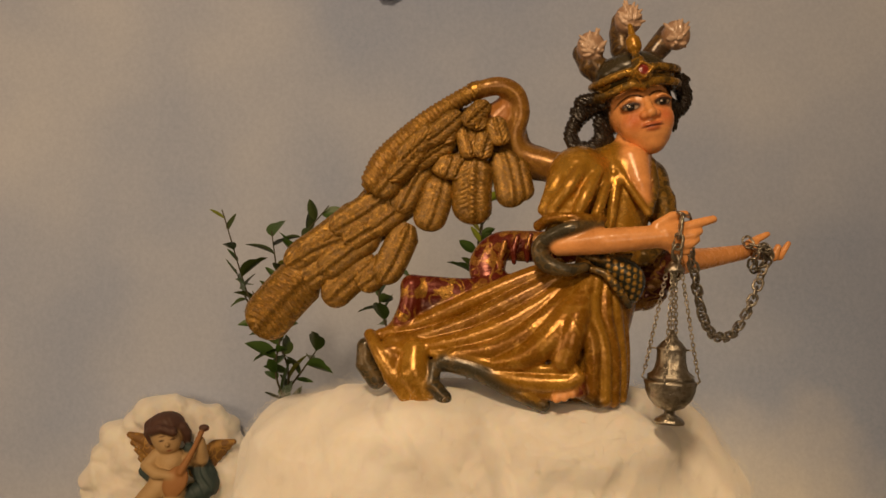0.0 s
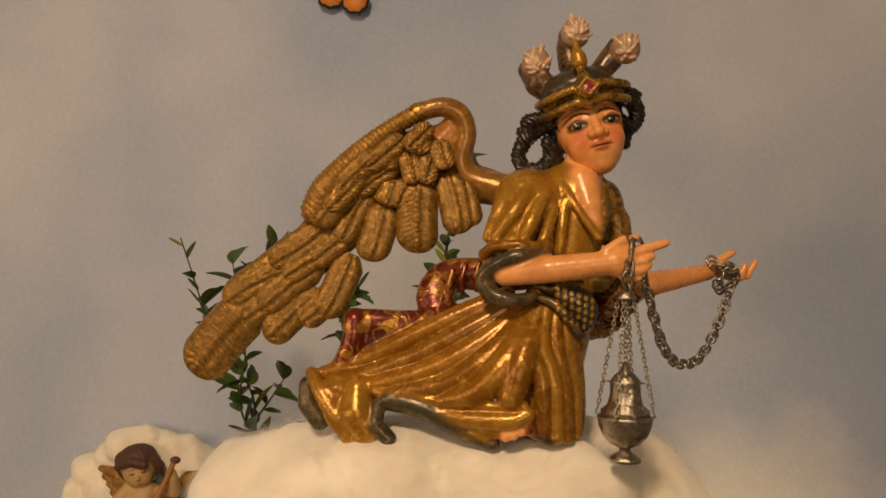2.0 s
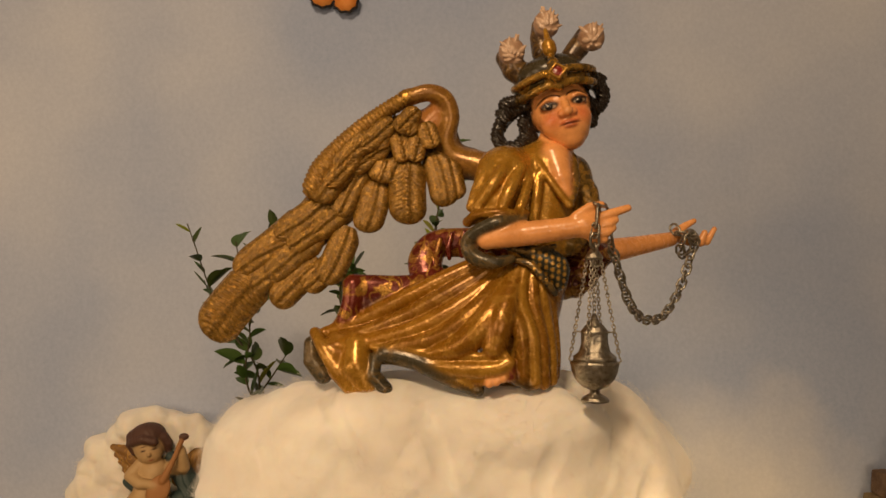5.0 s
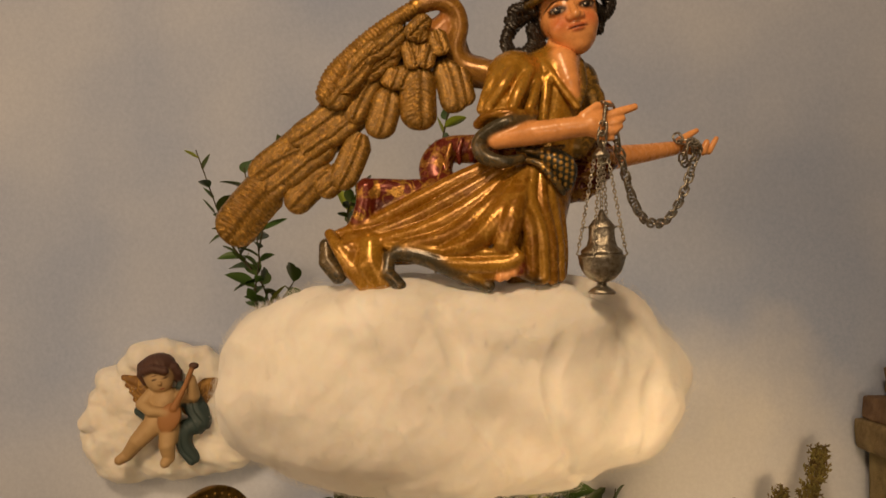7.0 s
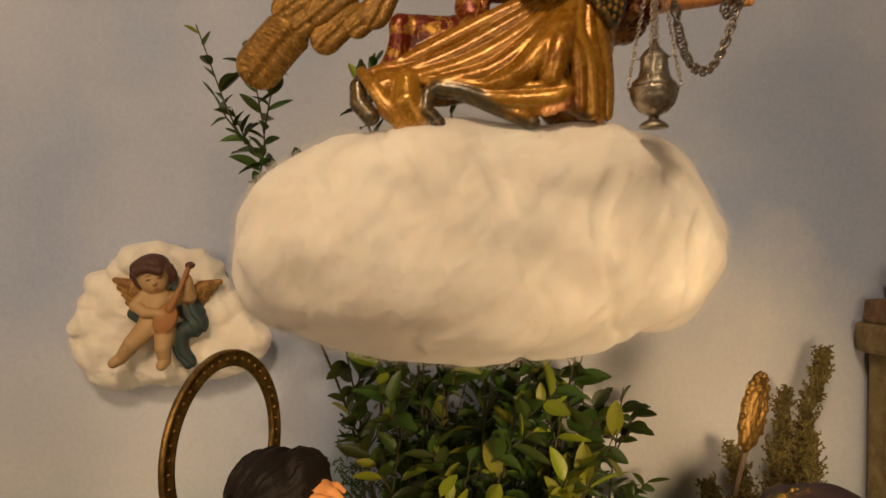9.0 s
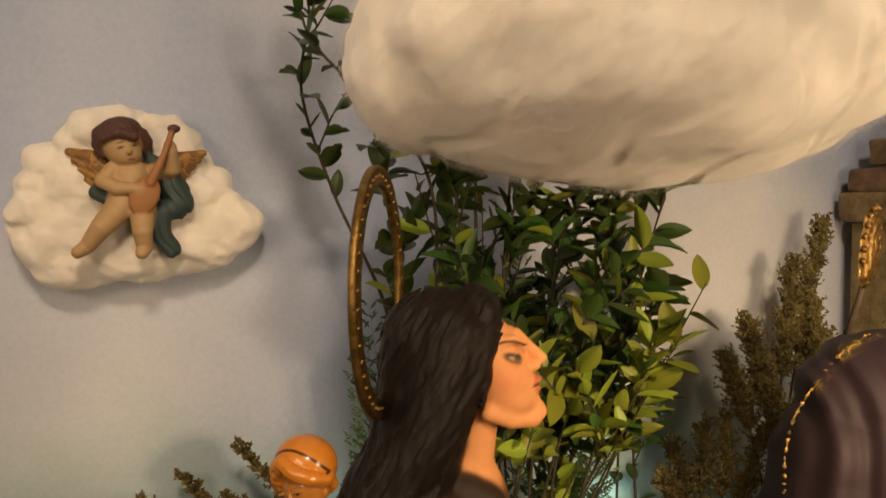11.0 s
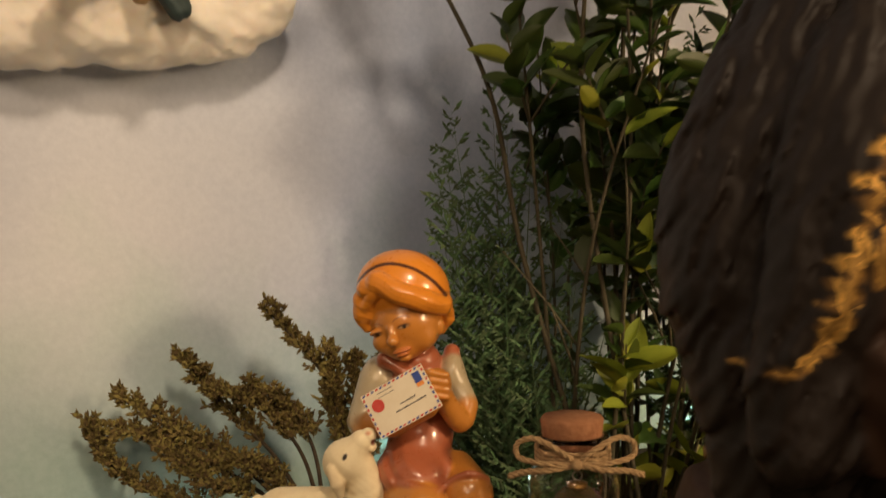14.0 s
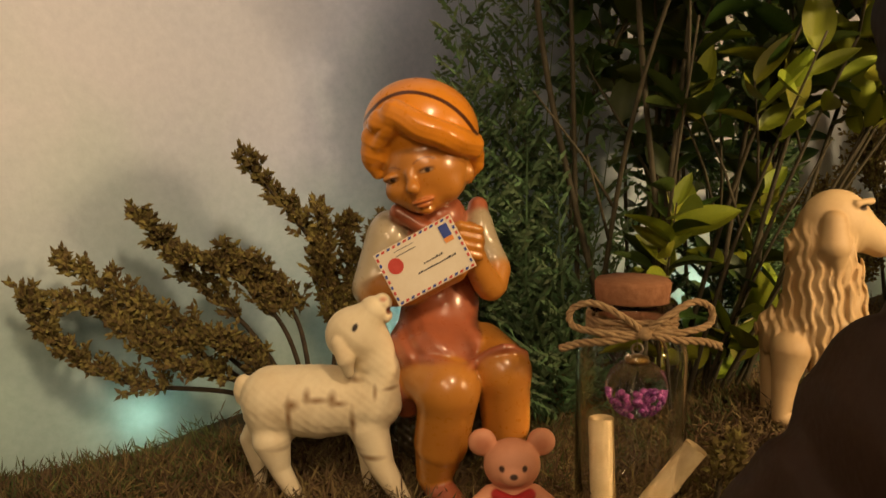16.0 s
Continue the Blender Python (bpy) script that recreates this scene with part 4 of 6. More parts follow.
# ---- cherub on its small cloud ----
def cherub():
    o = (-0.345, 1.085, 0.478)
    m = local(o, 0)
    lumps = [(-110, -60, 0, 80, 70, 45), (-75, 20, 0, 70, 75, 45), (-20, 90, 0, 85, 60, 40), (40, 60, 0, 75, 80, 45), (95, -10, 0, 65, 60, 45), (140, -50, 0, 70, 50, 40), (60, -70, 0, 90, 60, 50), (-30, -80, 0, 90, 60, 50), (-100, -105, 0, 60, 45, 40), (0, 0, -5, 120, 110, 45), (100, -92, 0, 60, 36, 36), (-120, -10, 0, 50, 40, 34)]
    rim = random.Random(6)
    for x, y in ((-186, -22), (-172, -80), (-112, -138), (-50, -124), (20, -128), (92, -126), (158, -92), (208, -60), (180, -20), (156, 22), (112, 60), (96, 108), (46, 130), (-20, 150), (-70, 132), (-104, 108), (-156, 70), (-176, 24), (-140, -118), (-80, -132), (55, -120), (130, -108)):
        r = rim.uniform(28, 44)
        lumps.append((x * 0.81, y * 0.81, rim.uniform(-6, 8), r, r * rim.uniform(0.8, 1.0), r * 0.9))
    woolly = fluff(58, 3.4, 12)
    fine = fluff(22, 0.7, 13)
    cloud("small_cotton_cloud", lumps, m, 0.00068, 3.0, "small cotton wool cloud fixed to the painted wall", 5, lambda p: woolly(p) + fine(p), 4500)
    flesh, hair, blue, wing, lute = (0.46, 0.31, 0.15), (0.085, 0.038, 0.026), (0.035, 0.06, 0.062), (0.22, 0.11, 0.03), (0.36, 0.17, 0.06)
    c = Clay(1.7, 5)
    for side in (-1, 1):
        x0 = -28 if side < 0 else 40
        for i in range(5):
            tip = (-96 + i * 8, 66 - i * 15) if side < 0 else (110 - i * 9, 62 - i * 11)
            c.limb([(x0, 22 - i * 5, 34, 13), ((x0 + tip[0]) / 2, tip[1] - 10, 30, 13), (tip[0], tip[1], 30, 6)], wing, 0.4, 2.5)
    # head bent over the lute, looking down to one side
    c.ball((-12, 74, 62), (29, 32, 29), flesh, 0, (0, 0, 14))
    c.ball((-4, 58, 72), (20, 16, 17), flesh, soft=10)
    c.ball((-18, 92, 56), (37, 27, 34), hair, 0, (0, 0, 16), 4, waves((1, 0.6, 0), 9, 0.35))
    c.limb([(-44, 92, 62, 12), (-47, 76, 58, 11), (-42, 62, 54, 9)], hair, 0, 4, waves((1, 0.3, 0), 7, 0.4))
    c.limb([(16, 92, 60, 11), (24, 80, 56, 10), (24, 66, 50, 8)], hair, 0, 4, waves((1, 0.3, 0), 7, 0.4))
    c.limb([(-36, 84, 82, 8), (-14, 92, 92, 8), (8, 86, 86, 8)], hair, 0, 4, waves((1, 0.8, 0), 7, 0.4))
    c.ball((0, 62, 92), (4, 4, 4.5), flesh, soft=3)
    for q, z in ((-12, 69), (9, 73)):
        c.dab((q, z, 88), (5.5, 2.0, 10), (0.07, 0.03, 0.015), 0, 14, 0.4)
        c.dab((q, z + 8, 88), (6.5, 1.2, 10), (0.12, 0.05, 0.02), 0, 14, 0.4)
    c.dab((3, 51, 88), (5, 1.6, 10), (0.30, 0.09, 0.045), 0, 14, 0.4)
    c.ball((-2, 18, 58), (32, 36, 26), flesh)
    c.ball((-8, -12, 60), (30, 28, 27), flesh, soft=10)
    c.limb([(-28, 36, 64, 13), (-42, 18, 74, 12), (-20, 6, 86, 11), (4, 6, 92, 9)], flesh, 0, 4)
    c.ball((12, 4, 94), (11, 8, 7), flesh, soft=4)
    c.limb([(34, 32, 60, 13), (62, 36, 72, 13), (62, 62, 84, 10)], flesh, 0, 4)
    c.ball((60, 70, 86), (10, 11, 8), flesh, soft=4)
    c.limb([(-20, -24, 70, 22), (-46, -54, 82, 17), (-70, -84, 76, 12), (-82, -92, 84, 10)], flesh, 0, 5)
    c.limb([(14, -30, 74, 20), (14, -62, 88, 16), (16, -88, 82, 12), (12, -96, 92, 10)], flesh, 0, 5)
    c.limb([(30, 40, 40, 18), (58, 10, 50, 22), (70, -20, 52, 22), (44, -36, 60, 18), (40, -66, 58, 16), (56, -96, 54, 13)], blue, 0, 6, waves((1, 0.4, 0), 22, 1.4), steps=4)
    c.limb([(-56, 0, 44, 12), (-40, -8, 52, 12)], blue, 0, 5)
    c.limb([(30, 52, 56, 9), (44, 44, 62, 9)], blue, 0, 5)
    c.ball((20, -6, 92), (22, 32, 9), lute, 0, (0, 0, -25), 3)
    c.limb([(30, 14, 96, 8), (52, 58, 96, 5), (64, 90, 94, 5)], lute, 0, 3)
    c.ball((68, 98, 92), (10, 7, 6), hair, 0, soft=2)
    thing("cherub_figurine", c.skin("cherub_figurine", M_RESIN, 0.00067), None, Matrix.Translation((0.004, -0.006, 0.006)) @ m, "small brown-haired cherub figurine playing a lute on cotton", "figurine")


cherub()


# ---- the woman with long hair ----
def woman():
    hair, robe = (0.010, 0.006, 0.004), (0.036, 0.018, 0.011)
    fine_a, fine_b, wave = waves((1, -0.42, 0.35), 5.2, 0.55, 0.4, 0.35), waves((1, -0.36, 0.3), 11, 0.75, 1.3, 0.5), waves((1, -0.5, 0.2), 23, 0.8, 0.2, 0.5)

    def strand(p):
        return fine_a(p) + fine_b(p) + wave(p)
    c = Clay(1.6, 8)
    # millimetres beside the near eye: u along the gaze, v up, w towards the viewer
    c.ball((-34, 4, -32), (38, 36, 36), hair, 0, (0, 0, 18), 8, strand)
    c.ball((-21, 21, -32), (17, 18, 25), hair, 0, (0, 0, 20), 6, strand)
    c.limb([(-46, 8, -30, 32), (-50, -28, -30, 32), (-58, -64, -30, 32), (-72, -102, -32, 36), (-77, -142, -38, 42), (-80, -210, -24, 30), (-76, -270, -24, 24)], hair, 0, 12, strand, steps=4)
    c.limb([(-34, 18, -10, 18), (-38, -10, -2, 19), (-46, -42, 4, 19), (-62, -72, 8, 18), (-80, -100, 12, 17), (-92, -140, 12, 17), (-98, -200, 8, 16)], hair, 0, 7, strand, steps=4)
    c.limb([(-24, 16, -10, 13), (-22, -8, -6, 13), (-32, -32, -4, 14), (-43, -56, -4, 15), (-56, -74, 6, 13), (-72, -86, 18, 10)], hair, 0, 5, strand, steps=4)
    c.limb([(-36, -52, -14, 11), (-42, -68, -4, 10), (-56, -82, 14, 9), (-76, -96, 24, 8), (-88, -120, 28, 9), (-94, -160, 24, 9)], hair, 0, 5, strand, steps=4)
    c.limb([(-18, 34, -30, 10), (-12, 30, -18, 8), (-14, 8, -9, 8), (-18, -14, -8, 8), (-29, -32, -8, 9)], hair, 0, 4, strand, steps=4)
    c.limb([(-18, 34, -34, 10), (-9, 30, -46, 8), (-10, 8, -55, 8), (-14, -14, -56, 8)], hair, 0, 4, strand, steps=4)
    c.limb([(-11, 27, -16, 8), (-8, 30, -32, 8), (-11, 27, -48, 8)], hair, 0, 4, strand, steps=4)
    # neck, mantle and dress
    c.limb([(-17, -40, -30, 14), (-21, -66, -30, 15), (-26, -92, -38, 24)], SKIN, 0, 6)
    fold = waves((1, 0.15, 0.4), 52, 3.0, 0.3)
    c.limb([(-38, -108, -40, 40), (-40, -150, -42, 54), (-42, -215, -44, 48), (-40, -290, -46, 70), (-36, -374, -46, 98)], robe, 0.0, 14, fold)
    c.ball((-46, -124, 10), (48, 44, 44), robe, 0.0, (0, 0, -14), 12)
    c.ball((-34, -128, -74), (38, 36, 32), robe, 0.0, soft=12)
    c.limb([(-46, -140, 22, 42), (-48, -190, 32, 40), (-20, -240, 28, 30), (40, -236, 8, 20)], robe, 0.0, 12, waves((0.4, 1, 0.2), 34, 1.8))
    c.limb([(-34, -150, -82, 28), (-20, -226, -90, 24), (36, -232, -60, 18)], robe, 0.0, 12)
    c.limb([(-24, -84, -12, 11), (-10, -96, -16, 12), (-2, -116, -24, 13), (2, -140, -30, 14)], (0.034, 0.020, 0.012), 0, 5, steps=4)
    c.limb([(44, -232, 4, 15), (66, -224, -12, 12), (84, -212, -24, 8)], SKIN, 0, 6)
    c.limb([(44, -230, -62, 15), (66, -224, -46, 12), (84, -212, -32, 8)], SKIN, 0, 6)
    c.limb([(-50, -240, -60, 40), (-58, -300, -104, 40), (-56, -366, -140, 46)], robe, 0.0, 16, fold)
    # gilded acanthus scrolls on the sleeve, leafy chains along its edges
    gilt = (0.21, 0.11, 0.022)
    rng = random.Random(3)

    def scroll(pts, fat):
        path = curve_points([(*p, 0) for p in pts], 9)
        for i, p in enumerate(path):
            t = i / (len(path) - 1)
            r = 1.3 * fat * (0.35 + 0.65 * math.sin(math.pi * (0.12 + 0.80 * t)))
            c.dab((p[0], p[1], 44), (r, r * 0.85, 44), gilt, 1.3, 0, 0.2)
            if i % 9 == 4:
                a = rng.uniform(0, 6.28)
                c.dab((p[0] + fat * 1.1 * math.cos(a), p[1] + fat * 1.1 * math.sin(a), 44), (fat * 0.8, fat * 0.4, 44), gilt, 1.3, math.degrees(a), 0.25)

    def leafy(pts):
        path = curve_points([(*p, 0) for p in pts], 3)
        for i, p in enumerate(path):
            turn = 70 + 50 * (1 if i % 2 else -1) + rng.uniform(-20, 20)
            c.dab((p[0] + rng.uniform(-1.5, 1.5), p[1], 34), (rng.uniform(2.6, 4.4), rng.uniform(1.2, 2.0), 40), gilt, 1.3, turn, 0.3)
    scroll([(-61, -90), (-60, -99), (-63, -106), (-58, -111), (-47, -114), (-41, -112), (-42, -107), (-46, -108)], 2.2)
    scroll([(-56, -96), (-50, -95), (-53, -101), (-47, -103)], 1.5)
    scroll([(-77, -133), (-74, -125), (-65, -121), (-55, -120), (-46, -126), (-41, -134), (-42, -141)], 2.6)
    scroll([(-52, -129), (-59, -128), (-61, -132), (-57, -136), (-52, -135)], 2.1)
    scroll([(-83, -146), (-76, -149), (-68, -147), (-65, -142), (-69, -141)], 1.9)
    scroll([(-91, -153), (-90, -143), (-86, -133), (-79, -127)], 2.2)
    scroll([(-60, -160), (-50, -155), (-41, -148), (-38, -143)], 1.9)
    scroll([(-85, -113), (-76, -114), (-70, -112)], 1.2)
    scroll([(-40, -119), (-30, -114), (-25, -125)], 2.0)
    scroll([(-77, -168), (-64, -163), (-50, -166), (-38, -163)], 1.9)
    leafy([(-100, -164), (-99, -155), (-98, -146), (-95, -134), (-92, -123), (-86, -111), (-78, -100), (-68, -94), (-56, -86)])
    leafy([(-33, -106), (-26, -114), (-21, -126), (-17, -141)])
    leafy([(-109, -179), (-103, -171), (-100, -164)])
    me = c.skin("kneeling_woman_statue", M_WOMAN, 0.001, [woman_face()])
    thing("kneeling_woman_statue", me, None, local((-0.093, 0.569, 0.378), -17), "kneeling woman statue with long dark hair, gold-scrolled brown robe", "statue")
    halo()


def woman_face():
    """Upturned face in a finer clay."""
    c = Clay(0.75, 5)
    c.ball((-9, 0, -32), (21, 26, 24), SKIN, 0, (0, 0, 24), 5)
    c.ball((-2, -18, -32), (22, 22, 22), SKIN, 0, (0, 0, 0), 8)
    c.ball((2, -30, -32), (21, 13, 19), SKIN, 0, (0, 0, 6), 7)
    c.ball((19, -38, -32), (9.5, 7.5, 9), SKIN, 0, soft=6)
    c.limb([(-10, -34, -13, 5), (4, -40, -17, 5), (18, -42, -26, 5)], SKIN, 0, 5)
    c.limb([(9, 12, -32, 4.0), (17, 3, -32, 4.4), (24, -3.5, -32, 4.4)], SKIN, 0, 4)
    c.ball((19, -8, -27.5), (5, 3.2, 3.4), SKIN, 0, soft=2.5)
    c.ball((19, -8, -36.5), (5, 3.2, 3.4), SKIN, 0, soft=2.5)
    c.ball((20.5, -17, -32), (4.6, 2.6, 8), (0.56, 0.18, 0.08), 0, soft=2.5)
    c.ball((20, -23, -32), (4.6, 2.8, 7), (0.56, 0.18, 0.08), 0, soft=2.5)
    for near, w in ((1, -14), (-1, -50)):
        c.ball((4, 0, w - 2 * near), (7, 5, 4), SKIN, 0, (0, 0, -15), 3)
        c.limb([(-4, 10, w + 0.5 * near, 2.6), (6, 12, w - 2 * near, 2.8), (13, 9, w - 6 * near, 2.4)], SKIN, 0, 4)
        c.dab((6, 0.5, w), (7.0, 3.0, 12), (0.09, 0.04, 0.02), 0, -22, 0.25)
        c.dab((7, 0, w), (4.4, 1.2, 12), (0.36, 0.30, 0.22), 0, -22, 0.2)
        c.dab((8.6, 0.4, w), (2.1, 2.2, 12), (0.03, 0.035, 0.025), 0, -22, 0.2)
        for k in range(9):
            a = -1 + k / 4
            c.dab((5 + 10 * a, 11 - 3 * a * a - 1.5 * a, w), (2.2, 0.8, 14), (0.12, 0.05, 0.02), 0, -8 - 30 * a, 0.4)
        c.dab((2, -14, w), (10, 9, 12), (0.80, 0.30, 0.12), 0, 0, 0.9)
    c.dab((21, -20, -32), (5, 0.8, 12), (0.16, 0.04, 0.02), 0, 0, 0.3)
    return c.raw()


def halo():
    # halo behind the head
    bm = bmesh.new()
    n = 96
    profile = [(-0.0068, -0.0012), (-0.0058, -0.0030), (-0.0040, -0.0022), (0.0, -0.0016), (0.0040, -0.0022), (0.0058, -0.0030), (0.0068, -0.0012), (0.0066, 0.0018), (-0.0066, 0.0018)]
    rings = []
    for i in range(n):
        a = 2 * math.pi * i / n
        rings.append([bm.verts.new(((0.071 + q) * math.cos(a), y, (0.072 + q) * math.sin(a))) for q, y in profile])
    for i in range(n):
        r0, r1 = rings[i], rings[(i + 1) % n]
        for k in range(len(profile)):
            bm.faces.new((r0[k], r1[k], r1[(k + 1) % len(profile)], r0[(k + 1) % len(profile)]))
    ring = empty("halo", local((-0.160, 0.612, 0.420), 67.5), "old gilt ring halo fixed behind the statue's head", "halo")
    part("ring", bm, M_GILT, ring)
    bead = bmesh.new()
    bmesh.ops.create_icosphere(bead, subdivisions=1, radius=0.0017)
    bead_mesh = bpy.data.meshes.new("bead")
    bead.to_mesh(bead_mesh)
    bead.free()
    bead_mesh.shade_smooth()
    bead_mesh.materials.append(M_GILT)
    for i in range(44):
        a = 2 * math.pi * i / 44
        ob = new("bead", bead_mesh)
        ob.parent = ring
        ob.matrix_local = Matrix.Translation((0.071 * math.cos(a), -0.0018, 0.072 * math.sin(a)))
    bm = bmesh.new()
    tube(bm, [(0, 0, -0.076), (0.0, -0.008, -0.078), (0.0, -0.03, -0.076)], 0.003, 8)
    part("clasp", bm, M_GILT, ring)


woman()


# ---- seated child with a letter ----
def C(x, y, w, r=None):
    return (x - 780, 850 - y, w) if r is None else (x - 780, 850 - y, w, r)


def girl_head(hair, flesh):
    """Bent head with a swept fringe and a dark hair band, in a finer clay."""
    c = Clay(1.6, 7)
    hd = np.array(C(746, 233, 0))
    lock = waves((0.5, 1, 0.2), 26, 0.55, 0.2, 0.3)

    def at(u, v, w, r=None):
        q = hd + (u, v, w)
        return tuple(q) if r is None else (*q, r)
    c.ball(at(0, 20, -14), (102, 88, 92), hair, 0, (0, 0, -12), 6)
    c.ball(at(-68, -8, 14), (34, 50, 46), hair, 0, (0, 0, -16), 8, lock)
    c.limb([at(-80, 8, 40, 20), at(-84, -30, 34, 17), at(-74, -56, 28, 10)], hair, 0, 7, lock)
    # fringe swept across the brow from a parting
    c.limb([at(-66, 30, 56, 22), at(-44, 30, 70, 20), at(-70, -8, 52, 13)], hair, 0, 5, lock)
    c.limb([at(-42, 44, 70, 24), at(0, 22, 84, 24), at(48, 4, 74, 24), at(86, -10, 34, 22)], hair, 0, 5, lock, steps=5)
    c.limb([at(88, -4, 20, 20), at(94, -40, -6, 17), at(80, -66, -14, 11)], hair, 0, 6, lock)
    c.ball(at(8, -48, 12), (76, 72, 70), flesh, 0, (0, 0, -12), 6)
    c.ball(at(2, -96, 40), (38, 28, 32), flesh, 0, soft=14)
    c.ball(at(-34, -84, 44), (26, 24, 24), flesh, 0, soft=10)
    c.ball(at(42, -76, 44), (30, 27, 24), flesh, 0, soft=10)
    c.ball(at(-12, -80, 86), (12, 9, 10), flesh, 0, soft=6)
    c.limb([at(-18, -54, 76, 6), at(-13, -74, 84, 8)], flesh, 0, 8)
    c.ball(at(80, -56, 26), (11, 18, 12), flesh, 0, soft=4)
    c.ball(at(8, -116, 60), (14, 8, 11), flesh, 0, soft=7)
    c.ball(at(4, -100, 74), (20, 4, 8), (0.52, 0.17, 0.04), 0, (0, 0, 16), 3)
    c.ball(at(6, -107, 72), (14, 5, 8), (0.52, 0.17, 0.04), 0, (0, 0, 16), 3)
    for a, b, q in ((-48, -66, 12), (10, -48, 14)):
        c.ball(at(a, b + 4, 68 if a > 0 else 60), (16, 8, 10), flesh, 0, (0, 0, 16), 4)
        c.dab(at(a, b, 76), (q, 5.0, 26), (0.12, 0.045, 0.014), 0, 16, 0.3)
        c.dab(at(a + 1, b - 1.5, 76), (q * 0.75, 2.6, 26), (0.40, 0.26, 0.14), 0, 16, 0.25)
        c.dab(at(a + 2, b - 0.5, 76), (4.6, 4.4, 26), (0.02, 0.012, 0.01), 0, 0, 0.25)
        for k in range(7):
            t = -1 + k / 3
            c.dab(at(a - 4 + 16 * t, b + 20 - 5 * t * t + 4 * t, 76), (3.6, 1.6, 28), (0.26, 0.09, 0.02), 0, 16 - 26 * t, 0.4)
    c.dab(at(4, -103.5, 80), (20, 1.5, 26), (0.28, 0.07, 0.025), 0, 16, 0.3)
    for u, v in curve_points([(-100, 34), (-62, 68), (-18, 80), (32, 68), (70, 42), (96, 10)], 14):
        w = 92 * math.sqrt(max(0, 1 - (u / 104) ** 2 - ((v - 20) / 92) ** 2))
        c.dab(at(u, v, w - 10), (3.4, 3.4, 30), (0.07, 0.02, 0.008), 0, 0, 0.25)
    return c.raw()


def girl():
    hair, flesh, pink, white = (0.68, 0.25, 0.02), (0.50, 0.205, 0.032), (0.36, 0.11, 0.05), (0.42, 0.36, 0.24)
    c = Clay(2.6, 8)
    # blouse, pinafore
    c.limb([C(776, 370, -10, 48), C(772, 430, -14, 70), C(778, 520, -14, 66)], pink, 0, 10)
    c.ball(C(690, 400, -10), (40, 46, 44), white, 0, soft=10)
    c.ball(C(848, 400, -20), (28, 46, 40), white, 0, soft=10)
    c.limb([C(684, 410, 0, 40), C(664, 460, 16, 34), C(656, 488, 24, 34)], white, 0, 8)
    c.limb([C(852, 410, -10, 28), C(872, 450, 2, 26)], white, 0, 8)
    c.limb([C(706, 356, 26, 16), C(760, 388, 40, 12)], pink, 0, 12)
    c.limb([C(846, 352, -34, 18), C(842, 388, -10, 18)], pink, 0, 12)
    # arms and fists under the chin
    c.limb([C(660, 492, 30, 30), C(720, 486, 62, 28), C(800, 446, 86, 24)], flesh, 0, 8)
    c.limb([C(876, 462, 10, 26), C(864, 486, 34, 26), C(838, 440, 66, 22), C(824, 392, 84, 22)], flesh, 0, 8, steps=3)
    c.ball(C(824, 398, 88), (28, 30, 24), flesh, 0, soft=8)
    for i, y in enumerate((376, 391, 406, 420)):
        c.limb([C(842, y + 4, 100, 8), C(812, y - 4, 112, 9), C(792, y + 2, 104, 7)], flesh, 0, 2.5)
    # lap and legs
    c.limb([C(776, 520, -10, 66), C(770, 580, 20, 74)], pink, 0, 14)
    c.ball(C(770, 590, 50), (86, 54, 84), pink, 0, soft=14, relief=waves((1, 0.3, 0), 60, 3))
    c.limb([C(735, 610, 40, 54), C(786, 640, 126, 54)], flesh, 0, 8)
    c.limb([C(850, 600, 20, 46), C(880, 620, 90, 50)], flesh, 0, 8)
    c.limb([C(790, 648, 128, 50), C(776, 740, 110, 46), C(764, 800, 96, 32)], flesh, 0, 10)
    c.limb([C(882, 628, 92, 46), C(888, 720, 76, 42), C(880, 790, 66, 30)], flesh, 0, 10)
    c.limb([C(720, 600, 96, 12), C(770, 592, 138, 9), C(812, 606, 140, 8), C(836, 600, 110, 8), C(882, 574, 120, 8), C(916, 592, 96, 9)], pink, 0, 5, steps=3)
    c.limb([C(712, 650, 60, 40), C(716, 690, 40, 30)], pink, 0, 14)
    c.limb([C(768, 820, 100, 26), C(808, 846, 156, 22), C(826, 852, 172, 16)], (0.34, 0.10, 0.05), 0, 6)
    c.limb([C(882, 810, 68, 26), C(910, 842, 120, 20)], (0.34, 0.10, 0.05), 0, 6)
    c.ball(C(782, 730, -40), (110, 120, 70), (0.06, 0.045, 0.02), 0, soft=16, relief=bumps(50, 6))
    m = local((-0.171, 0.914, 0.004), -30.2)
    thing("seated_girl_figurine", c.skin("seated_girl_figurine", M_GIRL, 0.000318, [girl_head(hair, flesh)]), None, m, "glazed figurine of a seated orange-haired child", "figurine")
    # the letter
    k = 0.000318
    mm = m @ Matrix.Translation(((752 - 780) * k, -122 * k, (850 - 427) * k)) @ pose(0, 0, 0, -8, -28.5, -4)
    w, h = 0.0455, 0.0300
    bm = bmesh.new()
    box(bm, (-w / 2, 0, -h / 2), (w / 2, 0.0006, h / 2))
    letter = thing("envelope", bm, M_WHITE, mm, "white airmail envelope with red and blue striped border", "envelope")
    letter.data.shade_flat()

